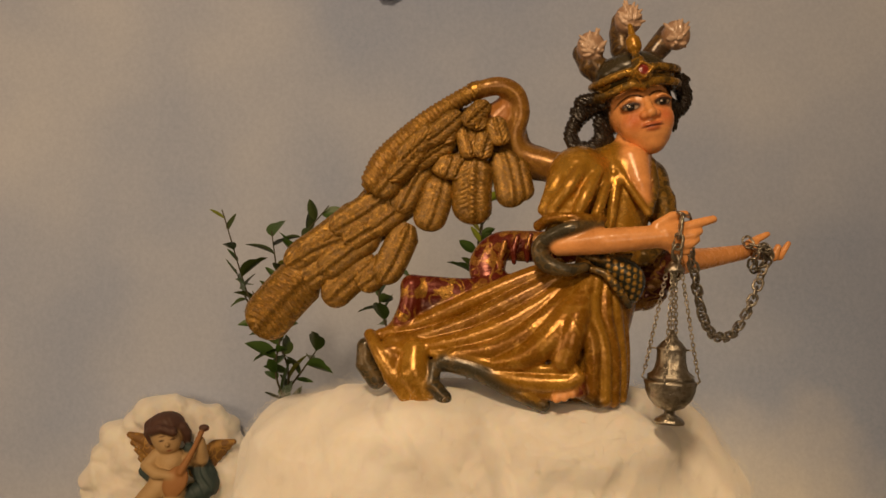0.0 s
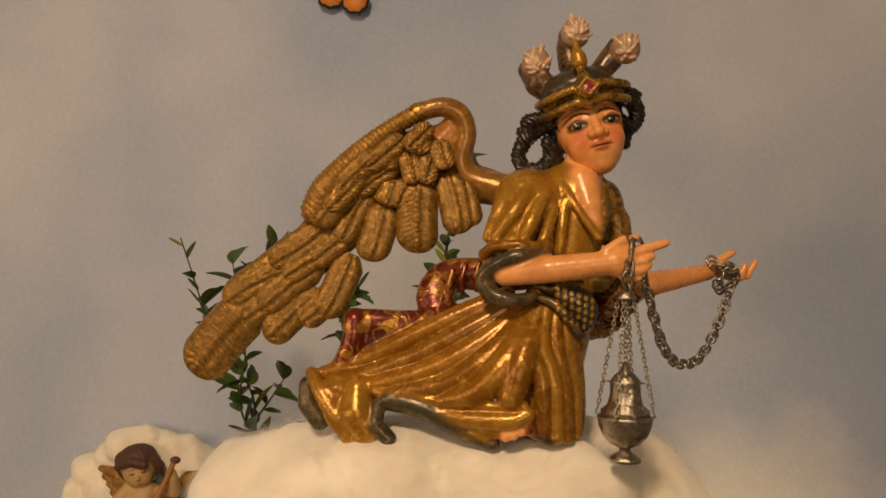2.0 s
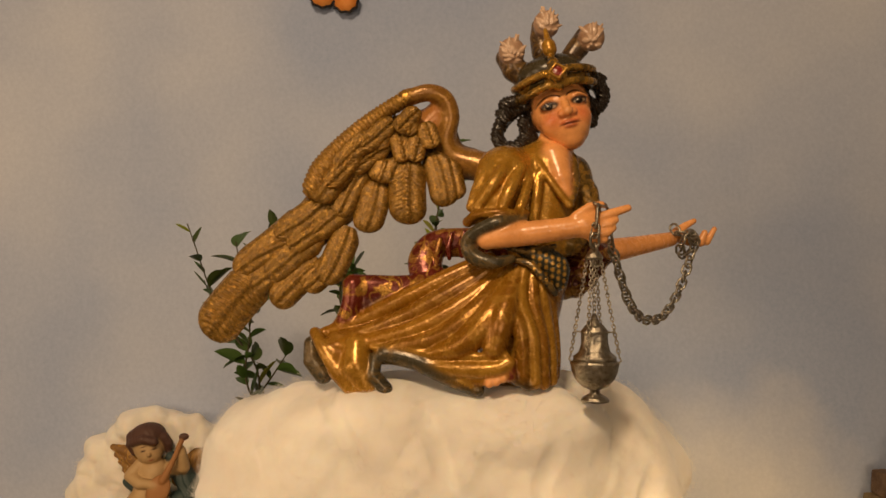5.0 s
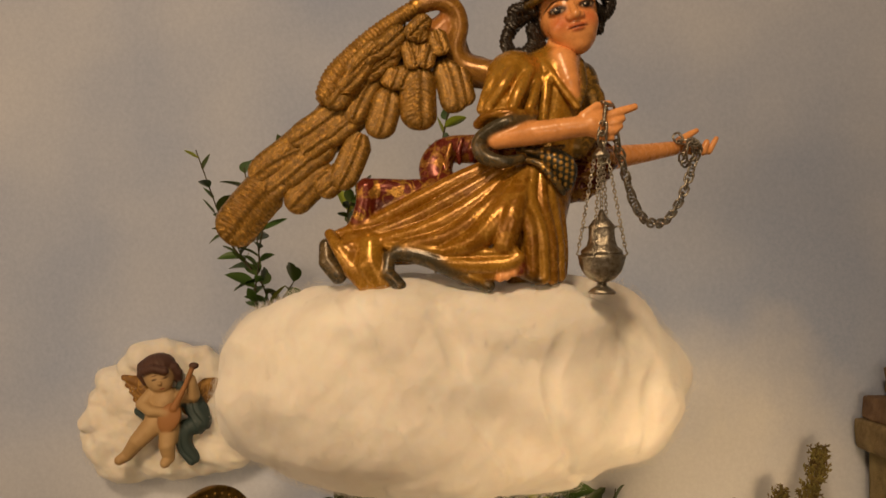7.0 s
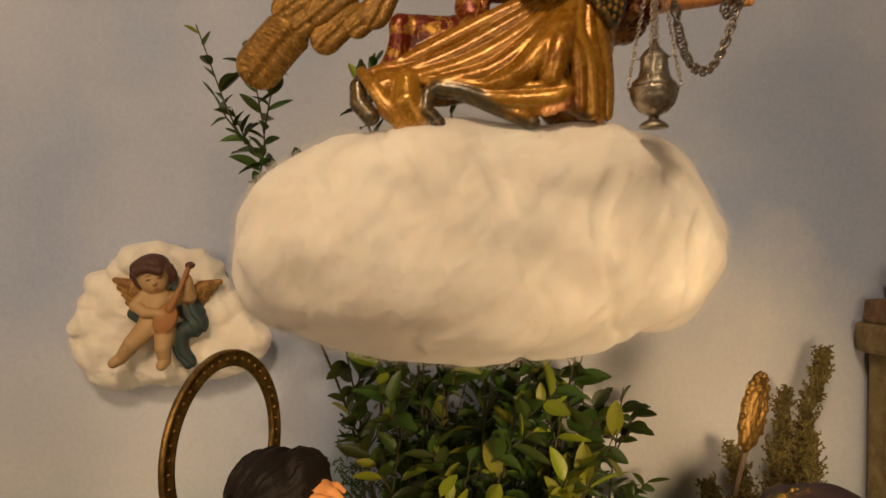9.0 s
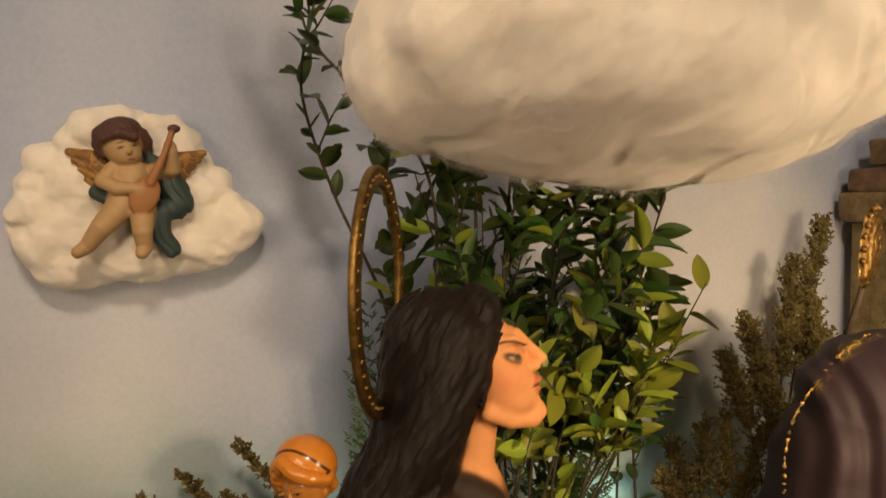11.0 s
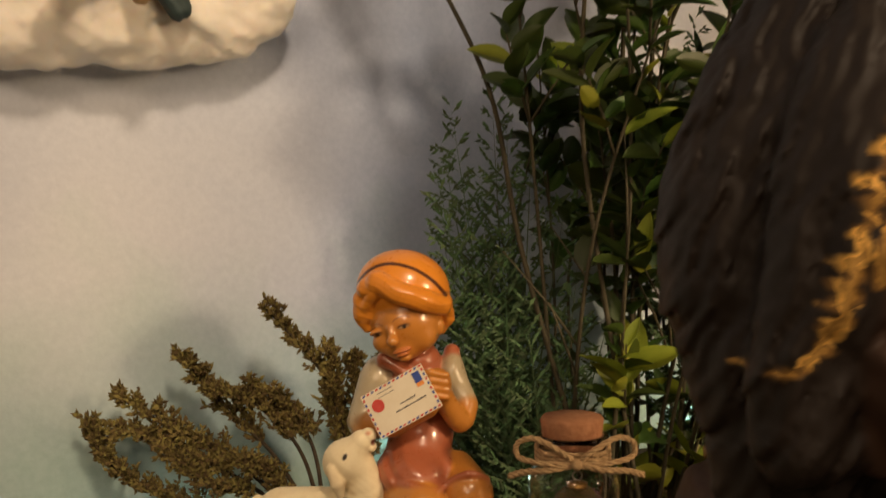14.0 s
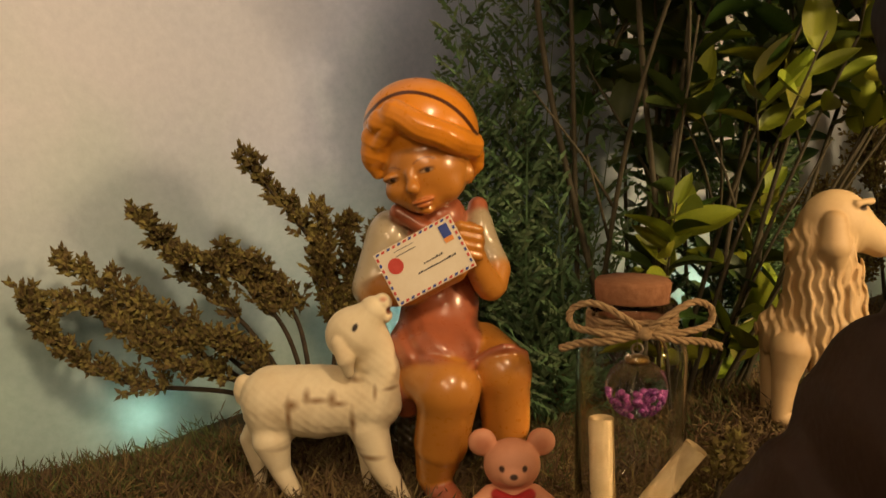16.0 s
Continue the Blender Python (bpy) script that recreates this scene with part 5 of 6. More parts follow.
    def flat(name, lo, hi, mat, slant=0.0):
        bm = bmesh.new()
        vs = [bm.verts.new((x, y, z)) for y in (-0.0003, -0.00002) for x, z in ((lo[0], lo[1]), (hi[0], lo[1]), (hi[0] + slant, hi[1]), (lo[0] + slant, hi[1]))]
        for f in ((0, 1, 2, 3), (4, 7, 6, 5), (0, 4, 5, 1), (1, 5, 6, 2), (2, 6, 7, 3), (3, 7, 4, 0)):
            bm.faces.new([vs[i] for i in f])
        ob = part(name, bm, mat, letter)
        ob.data.shade_flat()
    e, st = 0.0012, 0.0032
    for side in (-1, 1):
        for i in range(14):
            x = -w / 2 + 0.001 + i * st
            z = side * (h / 2 - 0.0011)
            if x + 0.0018 < w / 2 - 0.0008:
                flat("stripe", (x, z - e / 2), (x + 0.0018, z + e / 2), M_RED if i % 2 else M_BLUE, 0.0007)
        for i in range(8):
            z = -h / 2 + 0.003 + i * st
            x = side * (w / 2 - 0.0011)
            flat("stripe", (x - e / 2, z), (x + e / 2, z + 0.0018), M_RED if i % 2 else M_BLUE)
    flat("stamp", (w / 2 - 0.0085, h / 2 - 0.0098), (w / 2 - 0.0035, h / 2 - 0.0030), M_BLUE)
    flat("stamp", (w / 2 - 0.0085, h / 2 - 0.0125), (w / 2 - 0.0035, h / 2 - 0.0099), M_ORANGE)
    for i, (a, b) in enumerate(((-0.0010, 0.0105), (-0.0060, 0.0165))):
        z = -0.0015 - i * 0.0034
        x = a
        while x < b:
            q = random.uniform(0.0006, 0.0016)
            flat("ink_bar", (x, z), (min(x + q, b), z + random.uniform(0.0005, 0.0011)), M_INK, 0.0003)
            x += q + 0.0004
    flat("postmark_bar", (-0.0120, 0.0085), (-0.0005, 0.0088), M_INK)
    flat("postmark_bar", (-0.0120, 0.0110), (-0.0005, 0.0113), M_INK)
    bm = bmesh.new()
    bmesh.ops.create_circle(bm, cap_ends=True, segments=24, radius=0.0042, matrix=Matrix.Translation((-0.0145, -0.0003, 0.0045)) @ pose(0, 0, 0, 90, 0, 0))
    part("seal", bm, M_RED, letter, "red round postmark")


girl()


# ---- lamb ----
def lamb():
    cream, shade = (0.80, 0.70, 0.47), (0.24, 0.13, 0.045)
    curls = bumps(52, 0.8, 0.5)

    def L(x, y, w, r=None):
        return (x - 560, 880 - y, w) if r is None else (x - 560, 880 - y, w, r)
    c = Clay(2.2, 8)
    c.limb([L(480, 700, 0, 60), L(560, 705, 0, 66), L(650, 700, 6, 56)], cream, 0, 16, curls)
    c.ball(L(478, 725, 0), (50, 66, 52), cream, 0, soft=12, relief=curls)
    c.limb([L(655, 700, 8, 54), L(668, 640, 14, 42), L(654, 590, 20, 38)], cream, 0, 14, curls)
    c.ball(L(630, 578, 22), (52, 50, 42), cream, 0, soft=10)
    c.limb([L(634, 572, 26, 42), L(664, 534, 30, 26), L(680, 520, 30, 17)], cream, 0, 10)
    c.ball(L(688, 545, 30), (11, 8, 16), cream, 0, (0, 0, 60), 4)
    c.dab(L(691, 532, 34), (5, 7, 18), (0.16, 0.05, 0.02), 0, 0, 0.3)
    c.dab(L(682, 512, 36), (6, 4, 16), (0.5, 0.2, 0.1), 0, 0, 0.5)
    c.limb([L(606, 584, 58, 13), L(618, 612, 62, 16), L(622, 636, 58, 9)], cream, 0, 4)
    c.ball(L(634, 556, 60), (6, 8, 5), cream, 0, soft=4)
    c.dab(L(635, 556, 62), (4.5, 7.5, 12), (0.02, 0.014, 0.01), 0, -25, 0.2)
    c.ball(L(424, 686, -6), (18, 30, 17), cream, 0, soft=6, relief=curls)
    c.limb([L(478, 770, 26, 34), L(492, 820, 28, 19), L(520, 874, 30, 14), L(534, 890, 40, 14)], cream, 0, 8)
    c.limb([L(452, 750, -30, 28), L(424, 786, -32, 18), L(440, 850, -34, 13), L(444, 890, -30, 13)], cream, 0, 8)
    c.limb([L(650, 745, 26, 36), L(672, 812, 34, 24), L(706, 868, 42, 16), L(716, 890, 46, 17)], cream, 0, 8)
    c.limb([L(640, 760, -24, 28), L(644, 830, -26, 17), L(650, 890, -24, 14)], cream, 0, 8)
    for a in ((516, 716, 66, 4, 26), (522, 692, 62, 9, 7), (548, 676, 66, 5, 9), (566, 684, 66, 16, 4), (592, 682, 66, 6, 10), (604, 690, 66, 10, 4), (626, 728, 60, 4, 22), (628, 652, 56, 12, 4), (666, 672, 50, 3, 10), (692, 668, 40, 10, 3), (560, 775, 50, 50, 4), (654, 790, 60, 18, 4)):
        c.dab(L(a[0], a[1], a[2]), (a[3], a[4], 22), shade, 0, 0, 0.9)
    m = local((-0.242, 0.927, 0.006), -30.2)
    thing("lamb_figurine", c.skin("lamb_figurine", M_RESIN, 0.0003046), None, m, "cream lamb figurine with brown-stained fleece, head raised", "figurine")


lamb()


def teddy():
    fur = (0.66, 0.30, 0.17)
    c = Clay(1.6, 4)
    c.ball((0, 118, 0), (50, 46, 40), fur)
    c.ball((-1, 108, 34), (22, 17, 16), fur, soft=6)
    for s in (-1, 1):
        c.ball((52 * s, 156, -6), (25, 25, 14), fur, soft=4)
        c.dab((52 * s, 156, 10), (14, 14, 12), (0.55, 0.22, 0.12), 0, 0, 0.4)
        c.dab((20 * s - 1, 124, 42), (5, 6, 16), (0.05, 0.02, 0.01), 0, 0, 0.2)
        c.limb([(38 * s, 66, 10, 18), (64 * s, 52, 26, 16)], fur, 0, 4)
        c.limb([(28 * s, 22, 20, 22), (44 * s, 16, 60, 20)], fur, 0, 4)
    c.dab((-1, 114, 50), (7, 5, 10), (0.05, 0.02, 0.01), 0, 0, 0.2)
    c.ball((0, 46, 0), (46, 46, 38), fur, soft=6)
    c.limb([(-30, 72, 24, 9), (0, 68, 44, 11), (30, 72, 24, 9)], (0.45, 0.02, 0.02), 0, 2.5, steps=4)
    c.ball((6, 62, 50), (26, 9, 6), (0.45, 0.02, 0.02), 0, soft=2)
    thing("teddy_bear_figurine", c.skin("teddy_bear_figurine", M_RESIN, 0.000288), None, local((-0.171, 0.845, 0.003), -30), "tiny pink teddy bear figurine with a red ribbon", "figurine")


teddy()


def sheepdog():
    coat, pale = (0.54, 0.38, 0.19), (0.60, 0.44, 0.23)

    def D(x, y, w, r=None):
        return (x - 1440, 725 - y, w) if r is None else (x - 1440, 725 - y, w, r)
    lock_a, lock_b = waves((1, 0.10, 0.35), 15, 2.4, 0.3, 0.5), waves((1, -0.25, 0.4), 34, 2.6, 0.8, 0.6)

    def strand(p):
        return lock_a(p) + lock_b(p)

    c = Clay(2.4, 8)
    c.limb([D(1440, 430, 0, 56), D(1450, 500, 0, 66), D(1450, 575, 0, 74)], coat, 0, 14, strand)
    c.ball(D(1400, 580, -20), (52, 50, 60), coat, 0, soft=14, relief=strand)
    c.ball(D(1462, 385, 0), (58, 58, 46), pale, 0, soft=10)
    c.limb([D(1490, 390, 0, 40), D(1540, 420, 0, 26), D(1552, 424, 0, 22)], pale, 0, 10)
    c.limb([D(1440, 380, 44, 20), D(1438, 420, 52, 26), D(1446, 456, 50, 14)], coat, 0, 5)
    c.limb([D(1440, 380, -44, 20), D(1438, 420, -52, 26), D(1446, 456, -50, 14)], coat, 0, 5)
    c.limb([D(1480, 350, 36, 7), D(1506, 346, 32, 6)], pale, 0, 5)
    c.dab(D(1494, 356, 40), (11, 6, 16), (0.03, 0.02, 0.012), 0, 0, 0.2)
    c.dab(D(1556, 412, 0), (9, 9, 16), (0.04, 0.025, 0.015), 0, 0, 0.3)
    for x, w in ((1382, 34), (1470, 40), (1392, -40), (1480, -36)):
        c.limb([D(x, 600, w, 34), D(x - 8, 650, w, 22), D(x - 14, 716, w + 4, 15), D(x, 724, w + 14, 15)], coat, 0, 8)
    thing("sheepdog_figurine", c.skin("sheepdog_figurine", M_RESIN, 0.000358), None, local((0.052, 0.832, 0.026), -30), "tan long-haired sheepdog figurine standing in the moss", "figurine")


sheepdog()


def mantle_figure():
    c = Clay(3.0, 10)
    dark, red = (0.04, 0.025, 0.03), (0.10, 0.016, 0.013)
    fold = waves((1, 0.2, 0.5), 56, 4, 0.2, 0.5)
    c.ball((-4, 247, 0), (78, 74, 70), dark, 0, soft=14)
    c.limb([(-26, 241, 0, 74), (-32, 183, 0, 92), (-34, 101, 0, 104), (-30, 0, 0, 112)], dark, 0.0, 20, fold)
    c.limb([(18, 233, 40, 44), (14, 101, 60, 54), (14, 6, 60, 60)], red, 0.12, 14, fold)
    rim = [(-14, 333, 8, 3), (-66, 309, 10, 3), (-100, 281, 12, 3), (-132, 243, 14, 3.2), (-143, 209, 16, 3.2), (-146, 161, 18, 3.2), (-150, 80, 18, 3.2), (-150, 4, 18, 3.2)]
    c.limb([(a, b, w, r * 0.6) for a, b, w, r in rim], (0.14, 0.10, 0.02), 0.9, 2, waves((0.2, 1, 0), 9, 0.8), steps=4)
    thing("mantled_statue", c.skin("mantled_statue", M_WOMAN, 0.001), None, local((0.43, 0.80, 0.0), 0), "statue in a dark gold-edged mantle over a red robe", "statue")
    crest = empty("gilt_crest", local((0.300, 0.70, 0.400), 25) @ pose(0, 0, 0, 0, 16, 0) @ Matrix.Scale(0.55, 4), "carved old gilt crest standing behind the mantled statue", "crest")
    bm = bmesh.new()
    n, rows = 48, 10
    rings = []
    for j in range(rows + 1):
        q = j / rows
        ring = []
        for i in range(n):
            a = 2 * math.pi * i / n
            k = q * (1 + 0.06 * math.sin(11 * a) * q)
            ring.append(bm.verts.new((0.027 * k * math.cos(a), -0.012 * math.sqrt(max(0, 1 - q * q)) - 0.003 * math.sin(q * 22) , 0.045 + 0.066 * k * math.sin(a))))
        rings.append(ring)
    for r0, r1 in zip(rings[1:], rings[2:]):
        for i in range(n):
            bm.faces.new((r0[i], r0[(i + 1) % n], r1[(i + 1) % n], r1[i]))
    bm.faces.new(rings[1])
    back = [bm.verts.new(v.co + Vector((0, 0.006, 0))) for v in rings[-1]]
    for i in range(n):
        bm.faces.new((rings[-1][i], rings[-1][(i + 1) % n], back[(i + 1) % n], back[i]))
    bm.faces.new(back[::-1])
    for v in bm.verts:
        v.co += Vector(noise.noise_vector(v.co * 220)) * 0.002
    part("plate", bm, M_GILT, crest)
    for k in range(14):
        a = math.pi * (k / 13 * 1.3 - 0.15)
        bm = bmesh.new()
        bmesh.ops.create_icosphere(bm, subdivisions=2, radius=0.0055, matrix=Matrix.Translation((0.027 * math.cos(a), -0.002, 0.045 + 0.066 * math.sin(a))))
        for v in bm.verts:
            v.co += Vector(noise.noise_vector(v.co * 300)) * 0.002
        part("scallop", bm, M_GILT, crest)
    bm = bmesh.new()
    tube(bm, [(0.03, 0.03, -0.10), (0.012, 0.012, -0.05), (0, 0, 0.0)], 0.005, 8)
    part("rod", bm, M_WOOD, crest)


mantle_figure()


# ---- leafy branches ----
def leaf_mesh(name, material, curl, slim, bite=0.0):
    """A pointed oval leaf with a folded midrib, 1 long, with a short stalk."""
    n = 8
    v, f = [], []
    for i in range(n + 1):
        t = i / n
        half = slim * 0.5 * (math.sin(math.pi * min(1, t ** 0.85)) ** 0.75) + 0.004
        if bite and i == 6:
            half *= 1 - bite
        z = curl * (t ** 2) * 0.3
        up = half * 0.45
        v += [(t, -half, z + up), (t, -half * 0.5, z + up * 0.42), (t, 0, z - 0.012), (t, half * 0.5, z + up * 0.42), (t, half, z + up)]
    for i in range(n):
        for j in range(4):
            a = i * 5 + j
            f.append((a, a + 1, a + 6, a + 5))
    return mesh_of(name, v, f, material)


LEAVES = [leaf_mesh("leaf", M_LEAF, -0.5, 0.50), leaf_mesh("leaf", M_LEAF, 0.4, 0.44), leaf_mesh("leaf", M_LEAF, -0.9, 0.56, 0.3)]
YOUNG = [leaf_mesh("leaf", M_LEAF_YOUNG, -0.4, 0.40), leaf_mesh("leaf", M_LEAF_YOUNG, 0.5, 0.46)]


def branch(points, leaves, size, young=0.2, start=0.2, seed=0, twigs=0, thick=0.0022, label="dark green leafy branch standing in the moss"):
    rng = random.Random(seed)
    path = curve_points(points, 10)
    base = Vector(path[0])
    top = empty("leafy_branch", Matrix.Translation(base), label, "branch", "leafy branches")
    bm = bmesh.new()
    rel = [Vector(p) - base for p in path]
    tube(bm, rel, [thick * (1 - 0.7 * i / len(rel)) for i in range(len(rel))], 6)
    ways = [rel]
    for k in range(twigs):
        i = int(len(rel) * rng.uniform(max(start, 0.3), 0.9))
        a = rel[i]
        d = (rel[min(i + 1, len(rel) - 1)] - rel[i - 1]).normalized()
        side = Vector((rng.uniform(-1, 1), rng.uniform(-0.5, 0.5), rng.uniform(0.1, 0.9))).normalized()
        ln = rng.uniform(0.05, 0.10)
        tw = [a, a + (d + side).normalized() * ln * 0.5, a + (d * 0.7 + side).normalized() * ln + Vector((0, 0, 0.012))]
        tube(bm, tw, [thick * 0.55, thick * 0.45, thick * 0.25], 5)
        ways.append(list(map(Vector, curve_points(tw, 6))))
    part("stem", bm, M_STEM, top)
    total = sum(len(w) for w in ways)
    for w in ways:
        first = start if w is rel else 0.25
        count = max(5, int(leaves * len(w) / total))
        for k in range(count):
            t = first + (1 - first) * (k + rng.random() * 0.6) / count
            i = min(int(t * (len(w) - 1)), len(w) - 2)
            p = w[i].lerp(w[i + 1], t * (len(w) - 1) - i)
            d = (w[i + 1] - w[i]).normalized()
            a = k * 2.4 + rng.uniform(-0.6, 0.6)
            out = (d.orthogonal().normalized() * math.cos(a) + d.cross(d.orthogonal()).normalized() * math.sin(a))
            aim = (out + d * rng.uniform(0.2, 1.0) + Vector((0, 0, rng.uniform(-0.1, 0.3)))).normalized()
            at = base + p
            if (0.0 < at.x < 0.20 and at.y < 0.90 and at.z < 0.20) or (at.x < -0.02 and at.y < 1.06 and at.z < 0.31):
                continue
            me = rng.choice(YOUNG) if rng.random() < young else rng.choice(LEAVES)
            ob = new("leaf", me)
            ob.parent = top
            s = size * rng.uniform(0.6, 1.25)
            rot = aim.to_track_quat("X", "Z").to_matrix().to_4x4() @ pose(0, 0, 0, rng.uniform(-60, 60), 0, 0)
            ob.matrix_local = Matrix.Translation(p) @ rot @ Matrix.Diagonal((s, s, s, 1))
    return top


tall = "tall slim leafy branch rising against the painted wall"
branch([(0.0, 0.94, -0.01), (-0.06, 0.955, 0.22), (-0.085, 0.96, 0.357), (-0.135, 0.975, 0.48), (-0.170, 0.93, 0.58), (-0.168, 0.87, 0.655), (-0.205, 0.86, 0.71), (-0.243, 0.85, 0.815)], 54, 0.031, 0.08, 0.42, 1, 4, 0.0024, tall)
branch([(0.01, 0.90, -0.01), (-0.04, 0.90, 0.3), (-0.06, 0.87, 0.5), (-0.168, 0.86, 0.62), (-0.172, 0.855, 0.70), (-0.188, 0.85, 0.795)], 38, 0.030, 0.1, 0.5, 2, 2, 0.0022, tall)
branch([(0.03, 0.96, -0.01), (0.03, 0.90, 0.4), (0.03, 0.83, 0.65), (0.035, 0.82, 0.8), (0.058, 0.80, 0.905)], 34, 0.026, 0.15, 0.55, 3, 1, 0.0022, tall)
branch([(0.02, 0.96, -0.01), (0.0, 0.90, 0.4), (-0.03, 0.82, 0.62), (-0.065, 0.81, 0.73), (-0.050, 0.80, 0.765)], 22, 0.026, 0.15, 0.6, 4, 0, 0.0022, tall)
TIPS = ((-0.105, 0.90, 0.545), (-0.064, 0.90, 0.50), (-0.04, 0.85, 0.515), (0.0, 0.88, 0.47), (0.027, 0.85, 0.50), (0.06, 0.90, 0.45), (0.088, 0.85, 0.52), (0.14, 0.85, 0.50), (0.177, 0.83, 0.47), (0.172, 0.80, 0.52), (0.10, 0.80, 0.42), (-0.02, 0.83, 0.40), (0.05, 0.80, 0.36))
for k, tip in enumerate(TIPS):
    bx, by = 0.02 + 0.35 * tip[0] + 0.03 * math.sin(k * 2.1), 0.945 + 0.03 * math.cos(k * 1.7)
    mid = ((bx + tip[0]) / 2 + 0.02 * math.sin(k), (by + tip[1]) / 2, tip[2] * 0.55)
    branch([(bx, by, -0.01), mid, tip], 62, 0.036, 0.10, 0.14, 20 + k, 4)
for k in range(9):
    x = -0.03 + 0.036 * k
    branch([(x, 1.02, -0.01), (x + 0.012 * math.sin(k * 2), 1.03, 0.2), (x + 0.02 * math.cos(k * 3), 1.0, 0.36 + 0.06 * math.sin(k * 1.9))], 62, 0.034, 0.05, 0.05, 90 + k, 4)
LIGHT = "leafy branch with bright yellow-green young leaves"
for k, tip in enumerate(((0.204, 0.80, 0.385), (0.177, 0.80, 0.335), (0.117, 0.80, 0.25), (0.08, 0.79, 0.345), (0.14, 0.80, 0.30), (0.03, 0.82, 0.26), (-0.03, 0.86, 0.27), (0.10, 0.86, 0.20))):
    bx, by = 0.03 + 0.3 * tip[0], 0.93
    branch([(bx, by, -0.01), ((bx + tip[0]) / 2 - 0.01, (by + tip[1]) / 2, tip[2] * 0.5), tip], 40, 0.041, 0.85, 0.15, 60 + k, 2, 0.002, LIGHT)


# ---- cypress sprigs: flat fans of scaly twigs ----
def blade_cloud(name, blades, material):
    """Many slim three-sided blades as one mesh: (foot, tip, width)."""
    v, f = [], []
    for a, b, w in blades:
        a, b = Vector(a), Vector(b)
        d = b - a
        x = d.orthogonal().normalized() * w
        y = d.cross(x).normalized() * w
        m = a + d * 0.45
        i = len(v)
        v += [a, m + x, m - 0.5 * x + 0.87 * y, m - 0.5 * x - 0.87 * y, b]
        f += [(i, i + 1, i + 2), (i, i + 2, i + 3), (i, i + 3, i + 1), (i + 4, i + 2, i + 1), (i + 4, i + 3, i + 2), (i + 4, i + 1, i + 3)]
    return mesh_of(name, v, f, material, False)


def cypress(base, tips, seed, label):
    rng = random.Random(seed)
    top = empty("cypress_sprig", Matrix.Translation(base), label, "sprig")
    for tip in tips:
        blades = []
        a, b = Vector((0, 0, 0)), Vector(tip) - Vector(base)
        plane = Vector((rng.uniform(0.7, 1), rng.uniform(-0.7, 0.3), 0)).normalized()
        n = int(b.length / 0.0062)
        blades.append((a, b, 0.0010))
        for i in range(2, n):
            t = i / n
            p = a.lerp(b, t) + Vector((0, 0, -0.015 * math.sin(t * 3)))
            sgn = 1 if i % 2 else -1
            ln = 0.055 * (1 - t) ** 0.7 * rng.uniform(0.7, 1.1) + 0.008
            d = (b.normalized() * rng.uniform(0.6, 1.2) + plane * sgn * rng.uniform(0.7, 1.2) + Vector((0, rng.uniform(-0.5, 0.5), rng.uniform(-0.2, 0.2)))).normalized()
            q = p + d * ln
            blades.append((p, q, 0.0007))
            m = max(3, int(ln / 0.0042))
            for j in range(1, m):
                r = p.lerp(q, j / m)
                for s2 in (-1, 1):
                    e = (d * 0.9 + plane * s2 * sgn * 0.5 + b.normalized() * s2 * 0.6).normalized()
                    l2 = 0.0125 * (1 - 0.6 * j / m) * rng.uniform(0.7, 1.1)
                    blades.append((r, r + e * l2 + Vector([rng.uniform(-0.002, 0.002) for _ in range(3)]), 0.0015))
        ob = thing("frond", blade_cloud("frond", blades, M_FERN), None)
        ob.parent = top
    return top


cypress((-0.05, 1.0, -0.005), [(-0.115, 1.0, 0.30), (-0.095, 1.01, 0.36), (-0.06, 1.0, 0.37), (-0.12, 0.99, 0.22), (-0.02, 1.0, 0.34), (-0.125, 1.0, 0.15), (0.0, 0.98, 0.28), (-0.07, 0.97, 0.25), (-0.10, 1.02, 0.33), (-0.08, 0.99, 0.30), (-0.11, 1.01, 0.26), (-0.04, 1.01, 0.36), (-0.105, 0.985, 0.19)], 5, "dark green flat cypress sprig in front of the wall")
cypress((-0.04, 0.96, -0.005), [(-0.10, 0.96, 0.10), (-0.11, 0.95, 0.17), (-0.07, 0.94, 0.20), (-0.02, 0.94, 0.22), (-0.085, 0.93, 0.07), (0.02, 0.95, 0.18)], 6, "low green cypress sprig beside the seated figurine")
cypress((0.12, 0.95, -0.005), [(0.10, 0.93, 0.43), (0.15, 0.92, 0.40), (0.06, 0.94, 0.46), (0.18, 0.95, 0.30), (0.03, 0.95, 0.40)], 8, "dark cypress sprig among the leafy branches")


